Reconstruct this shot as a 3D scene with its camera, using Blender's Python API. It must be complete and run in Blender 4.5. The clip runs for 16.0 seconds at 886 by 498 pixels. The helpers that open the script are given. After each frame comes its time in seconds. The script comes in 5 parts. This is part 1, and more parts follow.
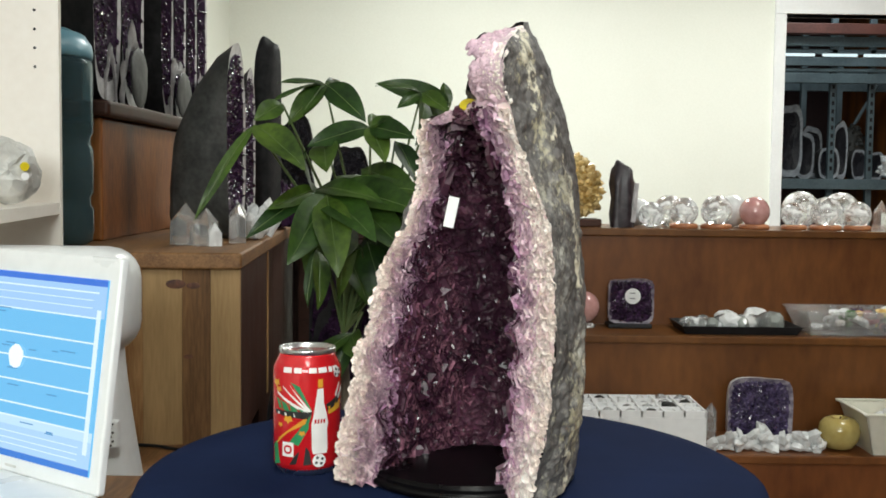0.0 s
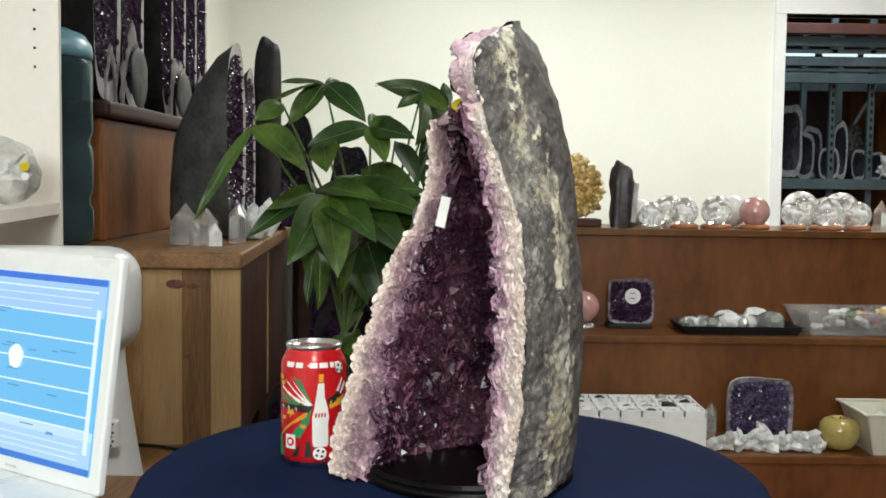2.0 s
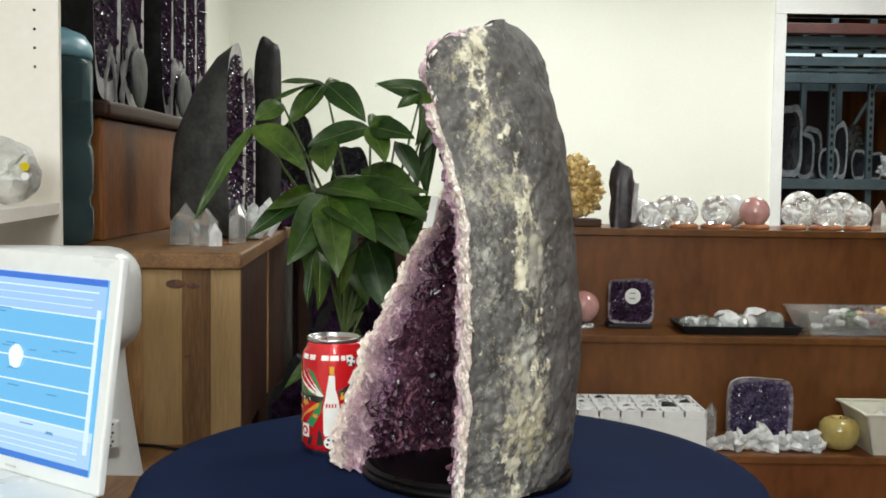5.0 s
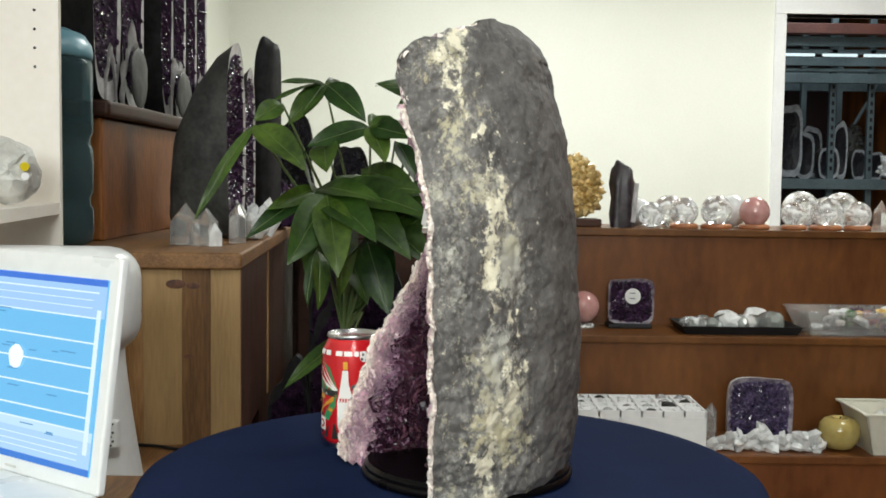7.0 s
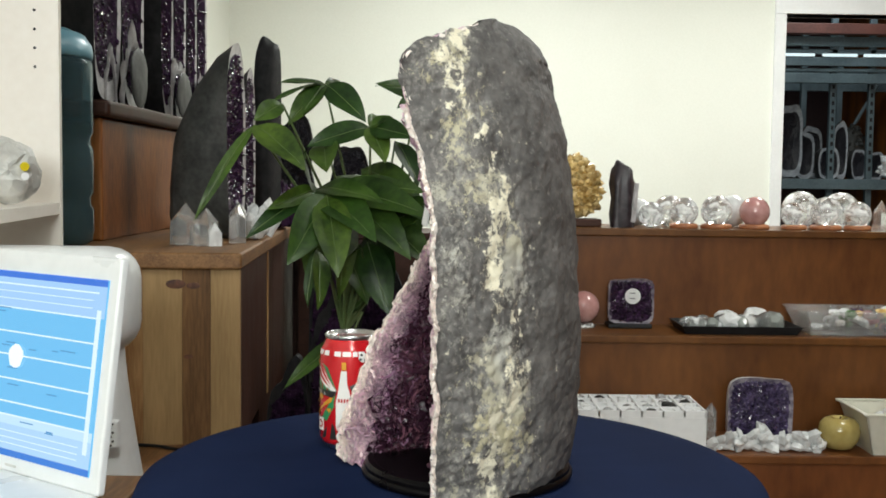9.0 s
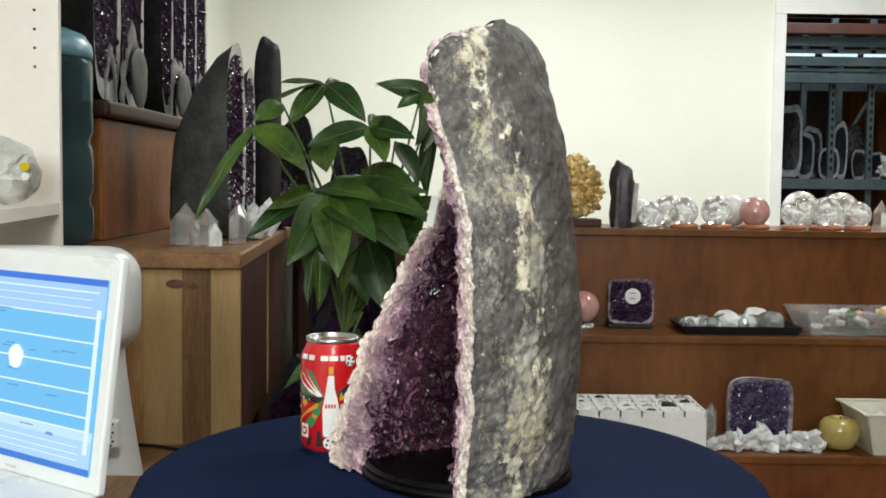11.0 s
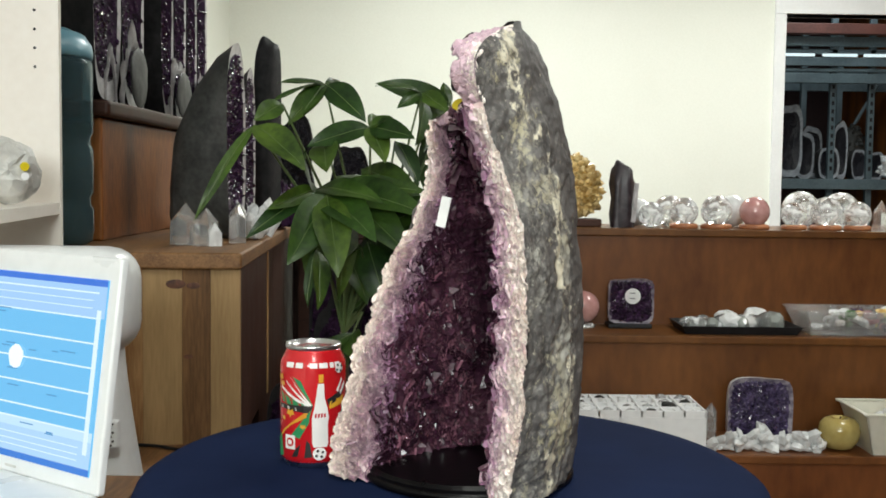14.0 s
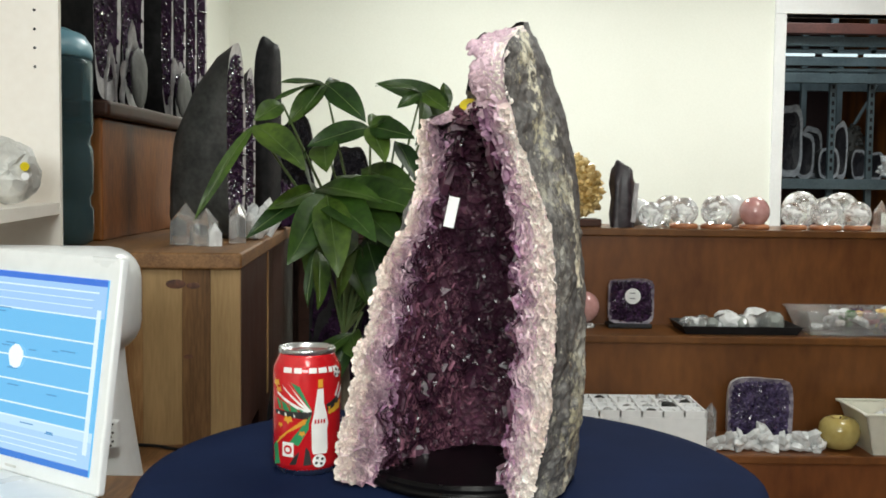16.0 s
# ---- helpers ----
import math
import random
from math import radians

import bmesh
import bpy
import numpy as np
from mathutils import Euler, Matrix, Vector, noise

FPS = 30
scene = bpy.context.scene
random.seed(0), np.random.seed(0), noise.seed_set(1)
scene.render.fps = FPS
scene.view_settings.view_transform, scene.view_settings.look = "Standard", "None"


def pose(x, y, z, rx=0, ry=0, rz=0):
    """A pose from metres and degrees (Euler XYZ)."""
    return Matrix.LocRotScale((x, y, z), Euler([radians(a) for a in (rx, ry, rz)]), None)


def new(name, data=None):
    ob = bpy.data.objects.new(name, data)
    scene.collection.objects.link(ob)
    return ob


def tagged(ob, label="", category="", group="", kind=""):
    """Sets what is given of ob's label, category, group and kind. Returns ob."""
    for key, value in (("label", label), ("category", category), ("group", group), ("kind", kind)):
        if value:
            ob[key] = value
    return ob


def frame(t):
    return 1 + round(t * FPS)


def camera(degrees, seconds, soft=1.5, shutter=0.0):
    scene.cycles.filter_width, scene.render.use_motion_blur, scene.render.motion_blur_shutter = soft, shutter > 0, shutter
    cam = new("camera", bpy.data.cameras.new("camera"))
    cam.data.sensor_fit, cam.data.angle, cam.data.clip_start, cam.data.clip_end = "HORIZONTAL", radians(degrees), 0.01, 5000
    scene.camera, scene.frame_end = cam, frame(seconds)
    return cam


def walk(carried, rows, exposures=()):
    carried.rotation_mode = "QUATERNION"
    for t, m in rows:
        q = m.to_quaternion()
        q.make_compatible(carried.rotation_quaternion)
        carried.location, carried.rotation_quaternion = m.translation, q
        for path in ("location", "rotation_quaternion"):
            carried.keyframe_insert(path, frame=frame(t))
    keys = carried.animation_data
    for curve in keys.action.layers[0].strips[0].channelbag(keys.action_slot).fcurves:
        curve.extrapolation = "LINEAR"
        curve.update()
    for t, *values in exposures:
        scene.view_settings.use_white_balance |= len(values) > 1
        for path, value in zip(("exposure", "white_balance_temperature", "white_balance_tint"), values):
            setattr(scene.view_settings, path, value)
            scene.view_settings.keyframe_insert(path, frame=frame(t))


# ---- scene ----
cam = camera(45.3, 16.0, soft=1.75)
EYE = (-0.032, -1.08, 1.045)
VIEW = pose(*EYE, 90 - 3.8, 0, 0) @ pose(0, 0, 0, 0, 0, 0.7)
walk(cam, [(0, VIEW), (16, VIEW)])

# ---------------- light ----------------
scene.view_settings.exposure = 0.0
world = bpy.data.worlds.new("world")
scene.world = world
world.use_nodes = True
world.node_tree.nodes["Background"].inputs[0].default_value = (0.75, 0.85, 1.0, 1)
world.node_tree.nodes["Background"].inputs[1].default_value = 0.15


def area_lamp(name, x, y, z, sx, sy, watts, colour=(0.955, 1.0, 0.95)):
    data = bpy.data.lights.new(name, "AREA")
    data.shape, data.size, data.size_y, data.energy, data.color = "RECTANGLE", sx, sy, watts, colour
    ob = new(name, data)
    ob.matrix_world = pose(x, y, z)
    return ob


LAMPS = [(0.15, -1.5, 2.66), (1.3, 1.2, 2.66), (1.9, 3.6, 2.66), (0.2, 3.6, 2.66)]
for i, (x, y, z) in enumerate(LAMPS):
    area_lamp("ceiling_lamp", x, y, z - 0.09, 0.3, 1.2, (25, 14, 44, 45)[i])
# unseen fill without a fitting, added to brighten the store room
area_lamp("store_room_fill", 2.7, 6.2, 2.7, 0.3, 1.2, 15, (0.85, 0.97, 1.0))
day = area_lamp("window_daylight", -0.15, -3.62, 1.8, 1.6, 0.9, 88, (0.94, 1.0, 0.97))
day.matrix_world = pose(-0.15, -3.62, 1.8, 90, 0, 0)

# ---------------- helpers ----------------


def part(name, bm, material, parent, label="", smooth=False):
    data = bpy.data.meshes.new(name)
    if smooth:
        for f in bm.faces:
            f.smooth = True
    bm.to_mesh(data)
    bm.free()
    data.materials.append(material)
    ob = new(name, data)
    ob.parent = parent
    if label:
        ob["label"] = label
    return ob


def thing(name, m, label, category, group="", kind=""):
    ob = new(name)
    ob.empty_display_size = 0.05
    ob.matrix_world = m
    return tagged(ob, label, category, group, kind)


def single(name, bm, material, m, label="", category="", group="", kind="", smooth=False):
    ob = part(name, bm, material, None, "", smooth)
    ob.matrix_world = m
    return tagged(ob, label, category, group, kind)


def box(x0, y0, z0, x1, y1, z1, bevel=0.0, seg=2, bm=None):
    own = bmesh.new()
    bmesh.ops.create_cube(own, size=1)
    for v in own.verts:
        v.co = ((x0 + x1) / 2 + v.co.x * (x1 - x0), (y0 + y1) / 2 + v.co.y * (y1 - y0), (z0 + z1) / 2 + v.co.z * (z1 - z0))
    if bevel:
        bmesh.ops.bevel(own, geom=own.edges[:], offset=bevel, segments=seg, affect="EDGES", profile=0.5)
    if bm is None:
        return own
    return merge(bm, own)


def merge(bm, other, m=None):
    if m is not None:
        other.transform(m)
    data = bpy.data.meshes.new("joined")
    other.to_mesh(data)
    other.free()
    bm.from_mesh(data)
    bpy.data.meshes.remove(data)
    return bm


def lathe(profile, steps=48, cap=True, bm=None):
    """A turned body from (radius, height) pairs, bottom to top."""
    bm = bm or bmesh.new()
    rings = []
    for r, z in profile:
        rings.append([bm.verts.new((r * math.cos(2 * math.pi * i / steps), r * math.sin(2 * math.pi * i / steps), z)) for i in range(steps)])
    for a, b in zip(rings, rings[1:]):
        for i in range(steps):
            j = (i + 1) % steps
            bm.faces.new((a[i], a[j], b[j], b[i]))
    if cap:
        bm.faces.new(rings[0][::-1])
        bm.faces.new(rings[-1])
    return bm


def ball(r, m=None, sub=3, bm=None):
    own = bmesh.new()
    bmesh.ops.create_icosphere(own, subdivisions=sub, radius=r)
    if m is not None:
        own.transform(m)
    return own if bm is None else merge(bm, own)


def rod(a, b, r0, r1=None, steps=8, bm=None):
    """A round bar from a to b."""
    bm = bm or bmesh.new()
    a, b = Vector(a), Vector(b)
    q = (b - a).to_track_quat("Z", "Y").to_matrix()
    r1 = r0 if r1 is None else r1
    rings = []
    for p, r in ((a, r0), (b, r1)):
        rings.append([bm.verts.new(p + q @ Vector((r * math.cos(2 * math.pi * i / steps), r * math.sin(2 * math.pi * i / steps), 0))) for i in range(steps)])
    for i in range(steps):
        j = (i + 1) % steps
        bm.faces.new((rings[0][i], rings[0][j], rings[1][j], rings[1][i]))
    bm.faces.new(rings[0][::-1])
    bm.faces.new(rings[1])
    return bm


def crystal(bm, m, r, body, tip, sides=6, lean=0.0):
    """A six-sided quartz point: prism and pyramid."""
    base, top = [], []
    for i in range(sides):
        a = 2 * math.pi * i / sides
        k = 1 + 0.18 * math.sin(2.3 * i + 7 * lean)
        base.append(bm.verts.new(m @ Vector((r * 1.05 * k * math.cos(a), r * 1.05 * k * math.sin(a), 0))))
        top.append(bm.verts.new(m @ Vector((r * k * math.cos(a), r * k * math.sin(a), body * (1 + 0.12 * math.sin(3.1 * i + 5 * lean))))))
    apex = bm.verts.new(m @ Vector((r * lean, r * lean * 0.6, body + tip)))
    for i in range(sides):
        j = (i + 1) % sides
        bm.faces.new((base[i], base[j], top[j], top[i]))
        bm.faces.new((top[i], top[j], apex))


def rough(bm, amount, scale, seed=0.0):
    """Uneven natural surface: push the vertices about with noise."""
    for v in bm.verts:
        n = noise.noise_vector(v.co * scale + Vector((seed, seed * 1.7, -seed)))
        n2 = noise.noise_vector(v.co * scale * 2.7 + Vector((seed, seed * 1.7, -seed)))
        v.co += n * amount + n2 * amount * 0.45
    return bm


def lerp_table(rows, h):
    """Values between the rows (h, a, b, ...) of a table."""
    if h <= rows[0][0]:
        return rows[0][1:]
    for p, q in zip(rows, rows[1:]):
        if h <= q[0]:
            k = (h - p[0]) / (q[0] - p[0])
            return tuple(u + (v - u) * k for u, v in zip(p[1:], q[1:]))
    return rows[-1][1:]


# ---------------- materials ----------------


def material(name, low, high, roughness=0.6, metal=0.0, scale=8.0, fine=60.0, bump=0.15, depth=0.003, stretch=(1, 1, 1), spec=0.5, island=0.0, glossy=0.1, coat=0.0, each=0.0):
    """Two colours mixed by noise of two sizes, with fine relief."""
    mt = bpy.data.materials.new(name)
    mt.use_nodes = True
    nt = mt.node_tree
    N, L = nt.nodes, nt.links
    b = N["Principled BSDF"]
    co = N.new("ShaderNodeTexCoord")
    mp = N.new("ShaderNodeMapping")
    mp.inputs["Scale"].default_value = stretch
    L.new(co.outputs["Object"], mp.inputs[0])
    n1, n2 = N.new("ShaderNodeTexNoise"), N.new("ShaderNodeTexNoise")
    n1.inputs["Scale"].default_value, n2.inputs["Scale"].default_value = scale, fine
    n1.inputs["Detail"].default_value, n2.inputs["Detail"].default_value = 5, 3
    for n in (n1, n2):
        L.new(mp.outputs[0], n.inputs["Vector"])
    add = N.new("ShaderNodeMix")
    add.inputs[0].default_value = 0.35
    L.new(n1.outputs[0], add.inputs[2])
    L.new(n2.outputs[0], add.inputs[3])
    ramp = N.new("ShaderNodeValToRGB")
    ramp.color_ramp.elements[0].position, ramp.color_ramp.elements[1].position = 0.36, 0.64
    ramp.color_ramp.elements[0].color, ramp.color_ramp.elements[1].color = (*low, 1), (*high, 1)
    L.new(add.outputs[0], ramp.inputs[0])
    out = ramp.outputs[0]
    if island:
        geo = N.new("ShaderNodeNewGeometry")
        mul = N.new("ShaderNodeHueSaturation")
        rng = N.new("ShaderNodeMapRange")
        rng.inputs[3].default_value, rng.inputs[4].default_value = 1 - island, 1 + island
        L.new(geo.outputs["Random Per Island"], rng.inputs[0])
        L.new(rng.outputs[0], mul.inputs["Value"])
        L.new(out, mul.inputs["Color"])
        out = mul.outputs[0]
    if each:
        info, mul, rng, hue = N.new("ShaderNodeObjectInfo"), N.new("ShaderNodeHueSaturation"), N.new("ShaderNodeMapRange"), N.new("ShaderNodeMapRange")
        rng.inputs[3].default_value, rng.inputs[4].default_value = 1 - each, 1 + each
        hue.inputs[3].default_value, hue.inputs[4].default_value = 0.5 + each * 0.06, 0.5 - each * 0.06
        for r in (rng, hue):
            L.new(info.outputs["Random"], r.inputs[0])
        L.new(rng.outputs[0], mul.inputs["Value"])
        L.new(hue.outputs[0], mul.inputs["Hue"])
        L.new(out, mul.inputs["Color"])
        out = mul.outputs[0]
    L.new(out, b.inputs["Base Color"])
    rr = N.new("ShaderNodeMapRange")
    rr.inputs[3].default_value, rr.inputs[4].default_value = max(roughness - glossy, 0.02), min(roughness + glossy, 1)
    L.new(n1.outputs[0], rr.inputs[0])
    L.new(rr.outputs[0], b.inputs["Roughness"])
    b.inputs["Metallic"].default_value = metal
    b.inputs["Specular IOR Level"].default_value = spec
    b.inputs["Coat Weight"].default_value = coat
    if bump:
        bp = N.new("ShaderNodeBump")
        bp.inputs["Strength"].default_value, bp.inputs["Distance"].default_value = bump, depth
        L.new(add.outputs[0], bp.inputs["Height"])
        L.new(bp.outputs[0], b.inputs["Normal"])
    return mt


def clear(name, colour, roughness=0.03, ior=1.5, transmission=1.0):
    mt = material(name, tuple(c * 0.9 for c in colour), colour, roughness + 0.03, scale=20, bump=0.1, glossy=0.03)
    b = mt.node_tree.nodes["Principled BSDF"]
    b.inputs["Transmission Weight"].default_value, b.inputs["IOR"].default_value = transmission, ior
    return mt


def glow(name, colour, strength):
    mt = bpy.data.materials.new(name)
    mt.use_nodes = True
    b = mt.node_tree.nodes["Principled BSDF"]
    b.inputs["Base Color"].default_value = (0.02, 0.02, 0.02, 1)
    b.inputs["Roughness"].default_value = 0.25
    b.inputs["Emission Color"].default_value, b.inputs["Emission Strength"].default_value = (*colour, 1), strength
    return mt


WALL = material("cream_wall_paint", (0.755, 0.765, 0.69), (0.81, 0.82, 0.75), 0.85, scale=1.2, fine=90, bump=0.08)
WHITE = material("white_trim_paint", (0.76, 0.77, 0.77), (0.83, 0.84, 0.84), 0.45, scale=4, bump=0.05)
LAMINATE = material("white_laminate", (0.77, 0.72, 0.65), (0.83, 0.79, 0.73), 0.4, scale=5, bump=0.04)
PLASTIC = material("white_plastic", (0.74, 0.76, 0.77), (0.82, 0.84, 0.85), 0.3, scale=6, bump=0.02)
CARPET = material("carpet", (0.09, 0.07, 0.05), (0.15, 0.12, 0.09), 0.95, scale=9, fine=300, bump=0.6)
CEILING = material("ceiling_paint", (0.5, 0.5, 0.48), (0.58, 0.58, 0.56), 0.9, scale=3)
PINE = material("pine_wood", (0.17, 0.075, 0.026), (0.46, 0.28, 0.12), 0.6, scale=3, fine=40, bump=0.15, stretch=(5, 5, 0.6), spec=0.2, each=0.25)
PINE_PALE = material("pale_pine_wood", (0.3, 0.19, 0.085), (0.46, 0.3, 0.145), 0.6, scale=3, fine=40, bump=0.12, stretch=(5, 5, 0.5), spec=0.2)
PINE_HEART = material("pine_heartwood", (0.1, 0.05, 0.022), (0.26, 0.14, 0.06), 0.6, scale=3.5, fine=40, bump=0.12, stretch=(5, 5, 0.6), spec=0.2)
KNOT = material("pine_knot", (0.06, 0.022, 0.012), (0.16, 0.06, 0.03), 0.6, scale=60, bump=0.2)
PINE_TOP = material("stained_pine_top", (0.12, 0.055, 0.02), (0.3, 0.155, 0.062), 0.5, scale=3, fine=40, bump=0.15, stretch=(6, 0.7, 6), spec=0.3)
BROWN = material("reddish_brown_wood", (0.1, 0.03, 0.007), (0.34, 0.125, 0.032), 0.42, scale=2.4, fine=38, bump=0.12, stretch=(3.2, 3.2, 0.7), spec=0.3)
SHELF = material("brown_stained_board", (0.088, 0.029, 0.0075), (0.2, 0.074, 0.019), 0.4, scale=1.2, fine=14, bump=0.03, stretch=(2.4, 2, 0.9), spec=0.35, each=0.12)
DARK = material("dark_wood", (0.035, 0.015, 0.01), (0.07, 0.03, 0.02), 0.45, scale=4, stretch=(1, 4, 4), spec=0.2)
CLOTH = material("navy_cloth", (0.0065, 0.0125, 0.042), (0.011, 0.02, 0.06), 0.95, scale=7, fine=500, bump=0.35, depth=0.001, spec=0.05)
BLACK = material("black_lacquer", (0.002, 0.0015, 0.002), (0.004, 0.0035, 0.004), 0.3, scale=10, bump=0.02, spec=0.15)
STEEL = material("grey_green_rack_paint", (0.065, 0.095, 0.108), (0.125, 0.17, 0.19), 0.5, scale=5, bump=0.05)
REDSTEEL = material("rust_red_paint", (0.1, 0.035, 0.028), (0.17, 0.06, 0.045), 0.55, scale=5)
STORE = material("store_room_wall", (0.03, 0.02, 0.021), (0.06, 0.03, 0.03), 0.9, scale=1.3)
AMETHYST = material("amethyst", (0.022, 0.007, 0.016), (0.115, 0.041, 0.07), 0.26, scale=13, fine=70, bump=0.2, island=0.22, spec=0.7, glossy=0.08)
DEEP = material("deep_amethyst", (0.014, 0.006, 0.02), (0.062, 0.026, 0.072), 0.22, scale=25, fine=150, bump=0.5, depth=0.006, island=0.5, spec=0.8)
LAVENDER = material("lavender_quartz", (0.46, 0.3, 0.38), (0.8, 0.6, 0.66), 0.35, scale=25, fine=110, bump=0.25, island=0.2)
BLACKSTONE = material("black_basalt", (0.008, 0.008, 0.009), (0.026, 0.025, 0.026), 0.65, scale=20, bump=0.3, spec=0.15)
MID = material("mid_amethyst", (0.17, 0.065, 0.14), (0.5, 0.28, 0.41), 0.25, scale=22, fine=100, bump=0.25, island=0.3, spec=0.7)
DEEP_BASE = material("amethyst_matrix", (0.01, 0.004, 0.013), (0.04, 0.016, 0.045), 0.75, scale=30, bump=0.4, spec=0.1)
PALE = material("pale_amethyst", (0.5, 0.29, 0.4), (0.88, 0.64, 0.72), 0.32, scale=18, fine=90, bump=0.12, island=0.3, spec=0.6)
PALE_ROSE = material("rosy_milky_quartz", (0.74, 0.54, 0.56), (0.97, 0.82, 0.8), 0.55, spec=0.3, scale=18, fine=90, bump=0.15, island=0.2)
PALE_WARM = material("milky_quartz_rim", (0.86, 0.73, 0.66), (0.98, 0.91, 0.85), 0.6, spec=0.3, scale=22, fine=110, bump=0.2, island=0.2)
ROSY = material("rosy_amethyst", (0.08, 0.026, 0.042), (0.3, 0.13, 0.18), 0.25, scale=20, fine=90, bump=0.25, island=0.35, spec=0.7)
RACK_RIM = material("grey_agate_outline", (0.16, 0.17, 0.19), (0.4, 0.42, 0.45), 0.45, scale=25, fine=90, bump=0.2)
SLATE = material("polished_grey_basalt", (0.02, 0.021, 0.02), (0.066, 0.066, 0.062), 0.5, scale=14, fine=90, bump=0.12, spec=0.3)
AGATE = material("white_agate_rim", (0.34, 0.33, 0.34), (0.62, 0.61, 0.62), 0.35, scale=25, fine=90, bump=0.2)
QUARTZ = clear("clear_quartz", (0.93, 0.94, 0.94), 0.04, 1.54, 0.85)
DRUSE_EDGE = material("druse_edge", (0.1, 0.08, 0.12), (0.34, 0.31, 0.35), 0.4, scale=60, bump=0.5)
MILKY = material("milky_quartz", (0.6, 0.61, 0.61), (0.82, 0.83, 0.83), 0.25, scale=25, bump=0.2, island=0.12)
GLASSBALL = clear("crystal_ball", (0.98, 0.99, 0.99), 0.0, 1.45, 0.75)
gn = GLASSBALL.node_tree
veil, veil_ramp = gn.nodes.new("ShaderNodeTexNoise"), gn.nodes.new("ShaderNodeMapRange")
veil.inputs["Scale"].default_value, veil.inputs["Detail"].default_value, veil.inputs["Distortion"].default_value = 34, 6, 1.2
veil_ramp.inputs[1].default_value, veil_ramp.inputs[2].default_value, veil_ramp.inputs[3].default_value, veil_ramp.inputs[4].default_value = 0.42, 0.62, 0.95, 0.15
gn.links.new(gn.nodes["Texture Coordinate"].outputs["Object"], veil.inputs["Vector"])
gn.links.new(veil.outputs[0], veil_ramp.inputs[0])
gn.links.new(veil_ramp.outputs[0], gn.nodes["Principled BSDF"].inputs["Transmission Weight"])
ROSE = material("rose_quartz", (0.48, 0.23, 0.22), (0.66, 0.4, 0.38), 0.1, scale=18, bump=0.0, coat=0.5)
CITRINE = material("citrine", (0.36, 0.21, 0.05), (0.78, 0.6, 0.28), 0.25, scale=30, bump=0.2, island=0.35)
ONYX = material("yellow_onyx", (0.36, 0.27, 0.08), (0.5, 0.4, 0.15), 0.15, scale=12, bump=0.02, coat=0.4)
RING = material("orange_wood_ring", (0.3, 0.1, 0.04), (0.42, 0.17, 0.07), 0.5, scale=20)
RED = material("red_can_print", (0.52, 0.009, 0.013), (0.6, 0.014, 0.02), 0.22, metal=0.12, scale=40, bump=0.0, coat=0.4)
ALU = material("brushed_aluminium", (0.62, 0.63, 0.64), (0.74, 0.75, 0.76), 0.28, metal=1.0, scale=60, bump=0.03)
INK_WHITE = material("white_print", (0.74, 0.72, 0.7), (0.82, 0.8, 0.78), 0.35, scale=30, bump=0.0)
INK_GREEN = material("green_print", (0.015, 0.2, 0.07), (0.02, 0.26, 0.1), 0.35, scale=30, bump=0.0)
INK_BLACK = material("black_print", (0.012, 0.012, 0.012), (0.02, 0.02, 0.02), 0.35, scale=30, bump=0.0)
INK_ORANGE = material("orange_print", (0.6, 0.25, 0.02), (0.7, 0.36, 0.03), 0.35, scale=30, bump=0.0)
YELLOW = material("yellow_sticker", (0.6, 0.45, 0.01), (0.75, 0.6, 0.03), 0.3, scale=30, bump=0.0)
LEAF = material("green_leaf", (0.007, 0.024, 0.003), (0.042, 0.09, 0.011), 0.4, scale=16, fine=110, bump=0.3, spec=0.4, each=0.4)
STEM = material("green_stem", (0.06, 0.1, 0.03), (0.11, 0.15, 0.05), 0.5, scale=20)
BARK = material("bark", (0.06, 0.045, 0.03), (0.13, 0.1, 0.07), 0.9, scale=20, bump=0.5)
BLUE = clear("blue_bottle_plastic", (0.2, 0.36, 0.42), 0.03, 1.15, 0.85)
BLUE_CAP = material("blue_cap_plastic", (0.14, 0.33, 0.43), (0.19, 0.4, 0.5), 0.3, scale=10)
BIN = clear("clear_plastic_tub", (0.97, 0.98, 0.98), 0.05, 1.12, 0.85)
CREAMBOX = material("cream_plastic", (0.62, 0.6, 0.5), (0.72, 0.7, 0.6), 0.4, scale=10)
SOIL = material("black_plastic", (0.01, 0.01, 0.011), (0.02, 0.02, 0.022), 0.45, scale=10, spec=0.25)
PAPER = material("white_paper", (0.78, 0.78, 0.78), (0.86, 0.86, 0.86), 0.8, scale=20, bump=0.03)


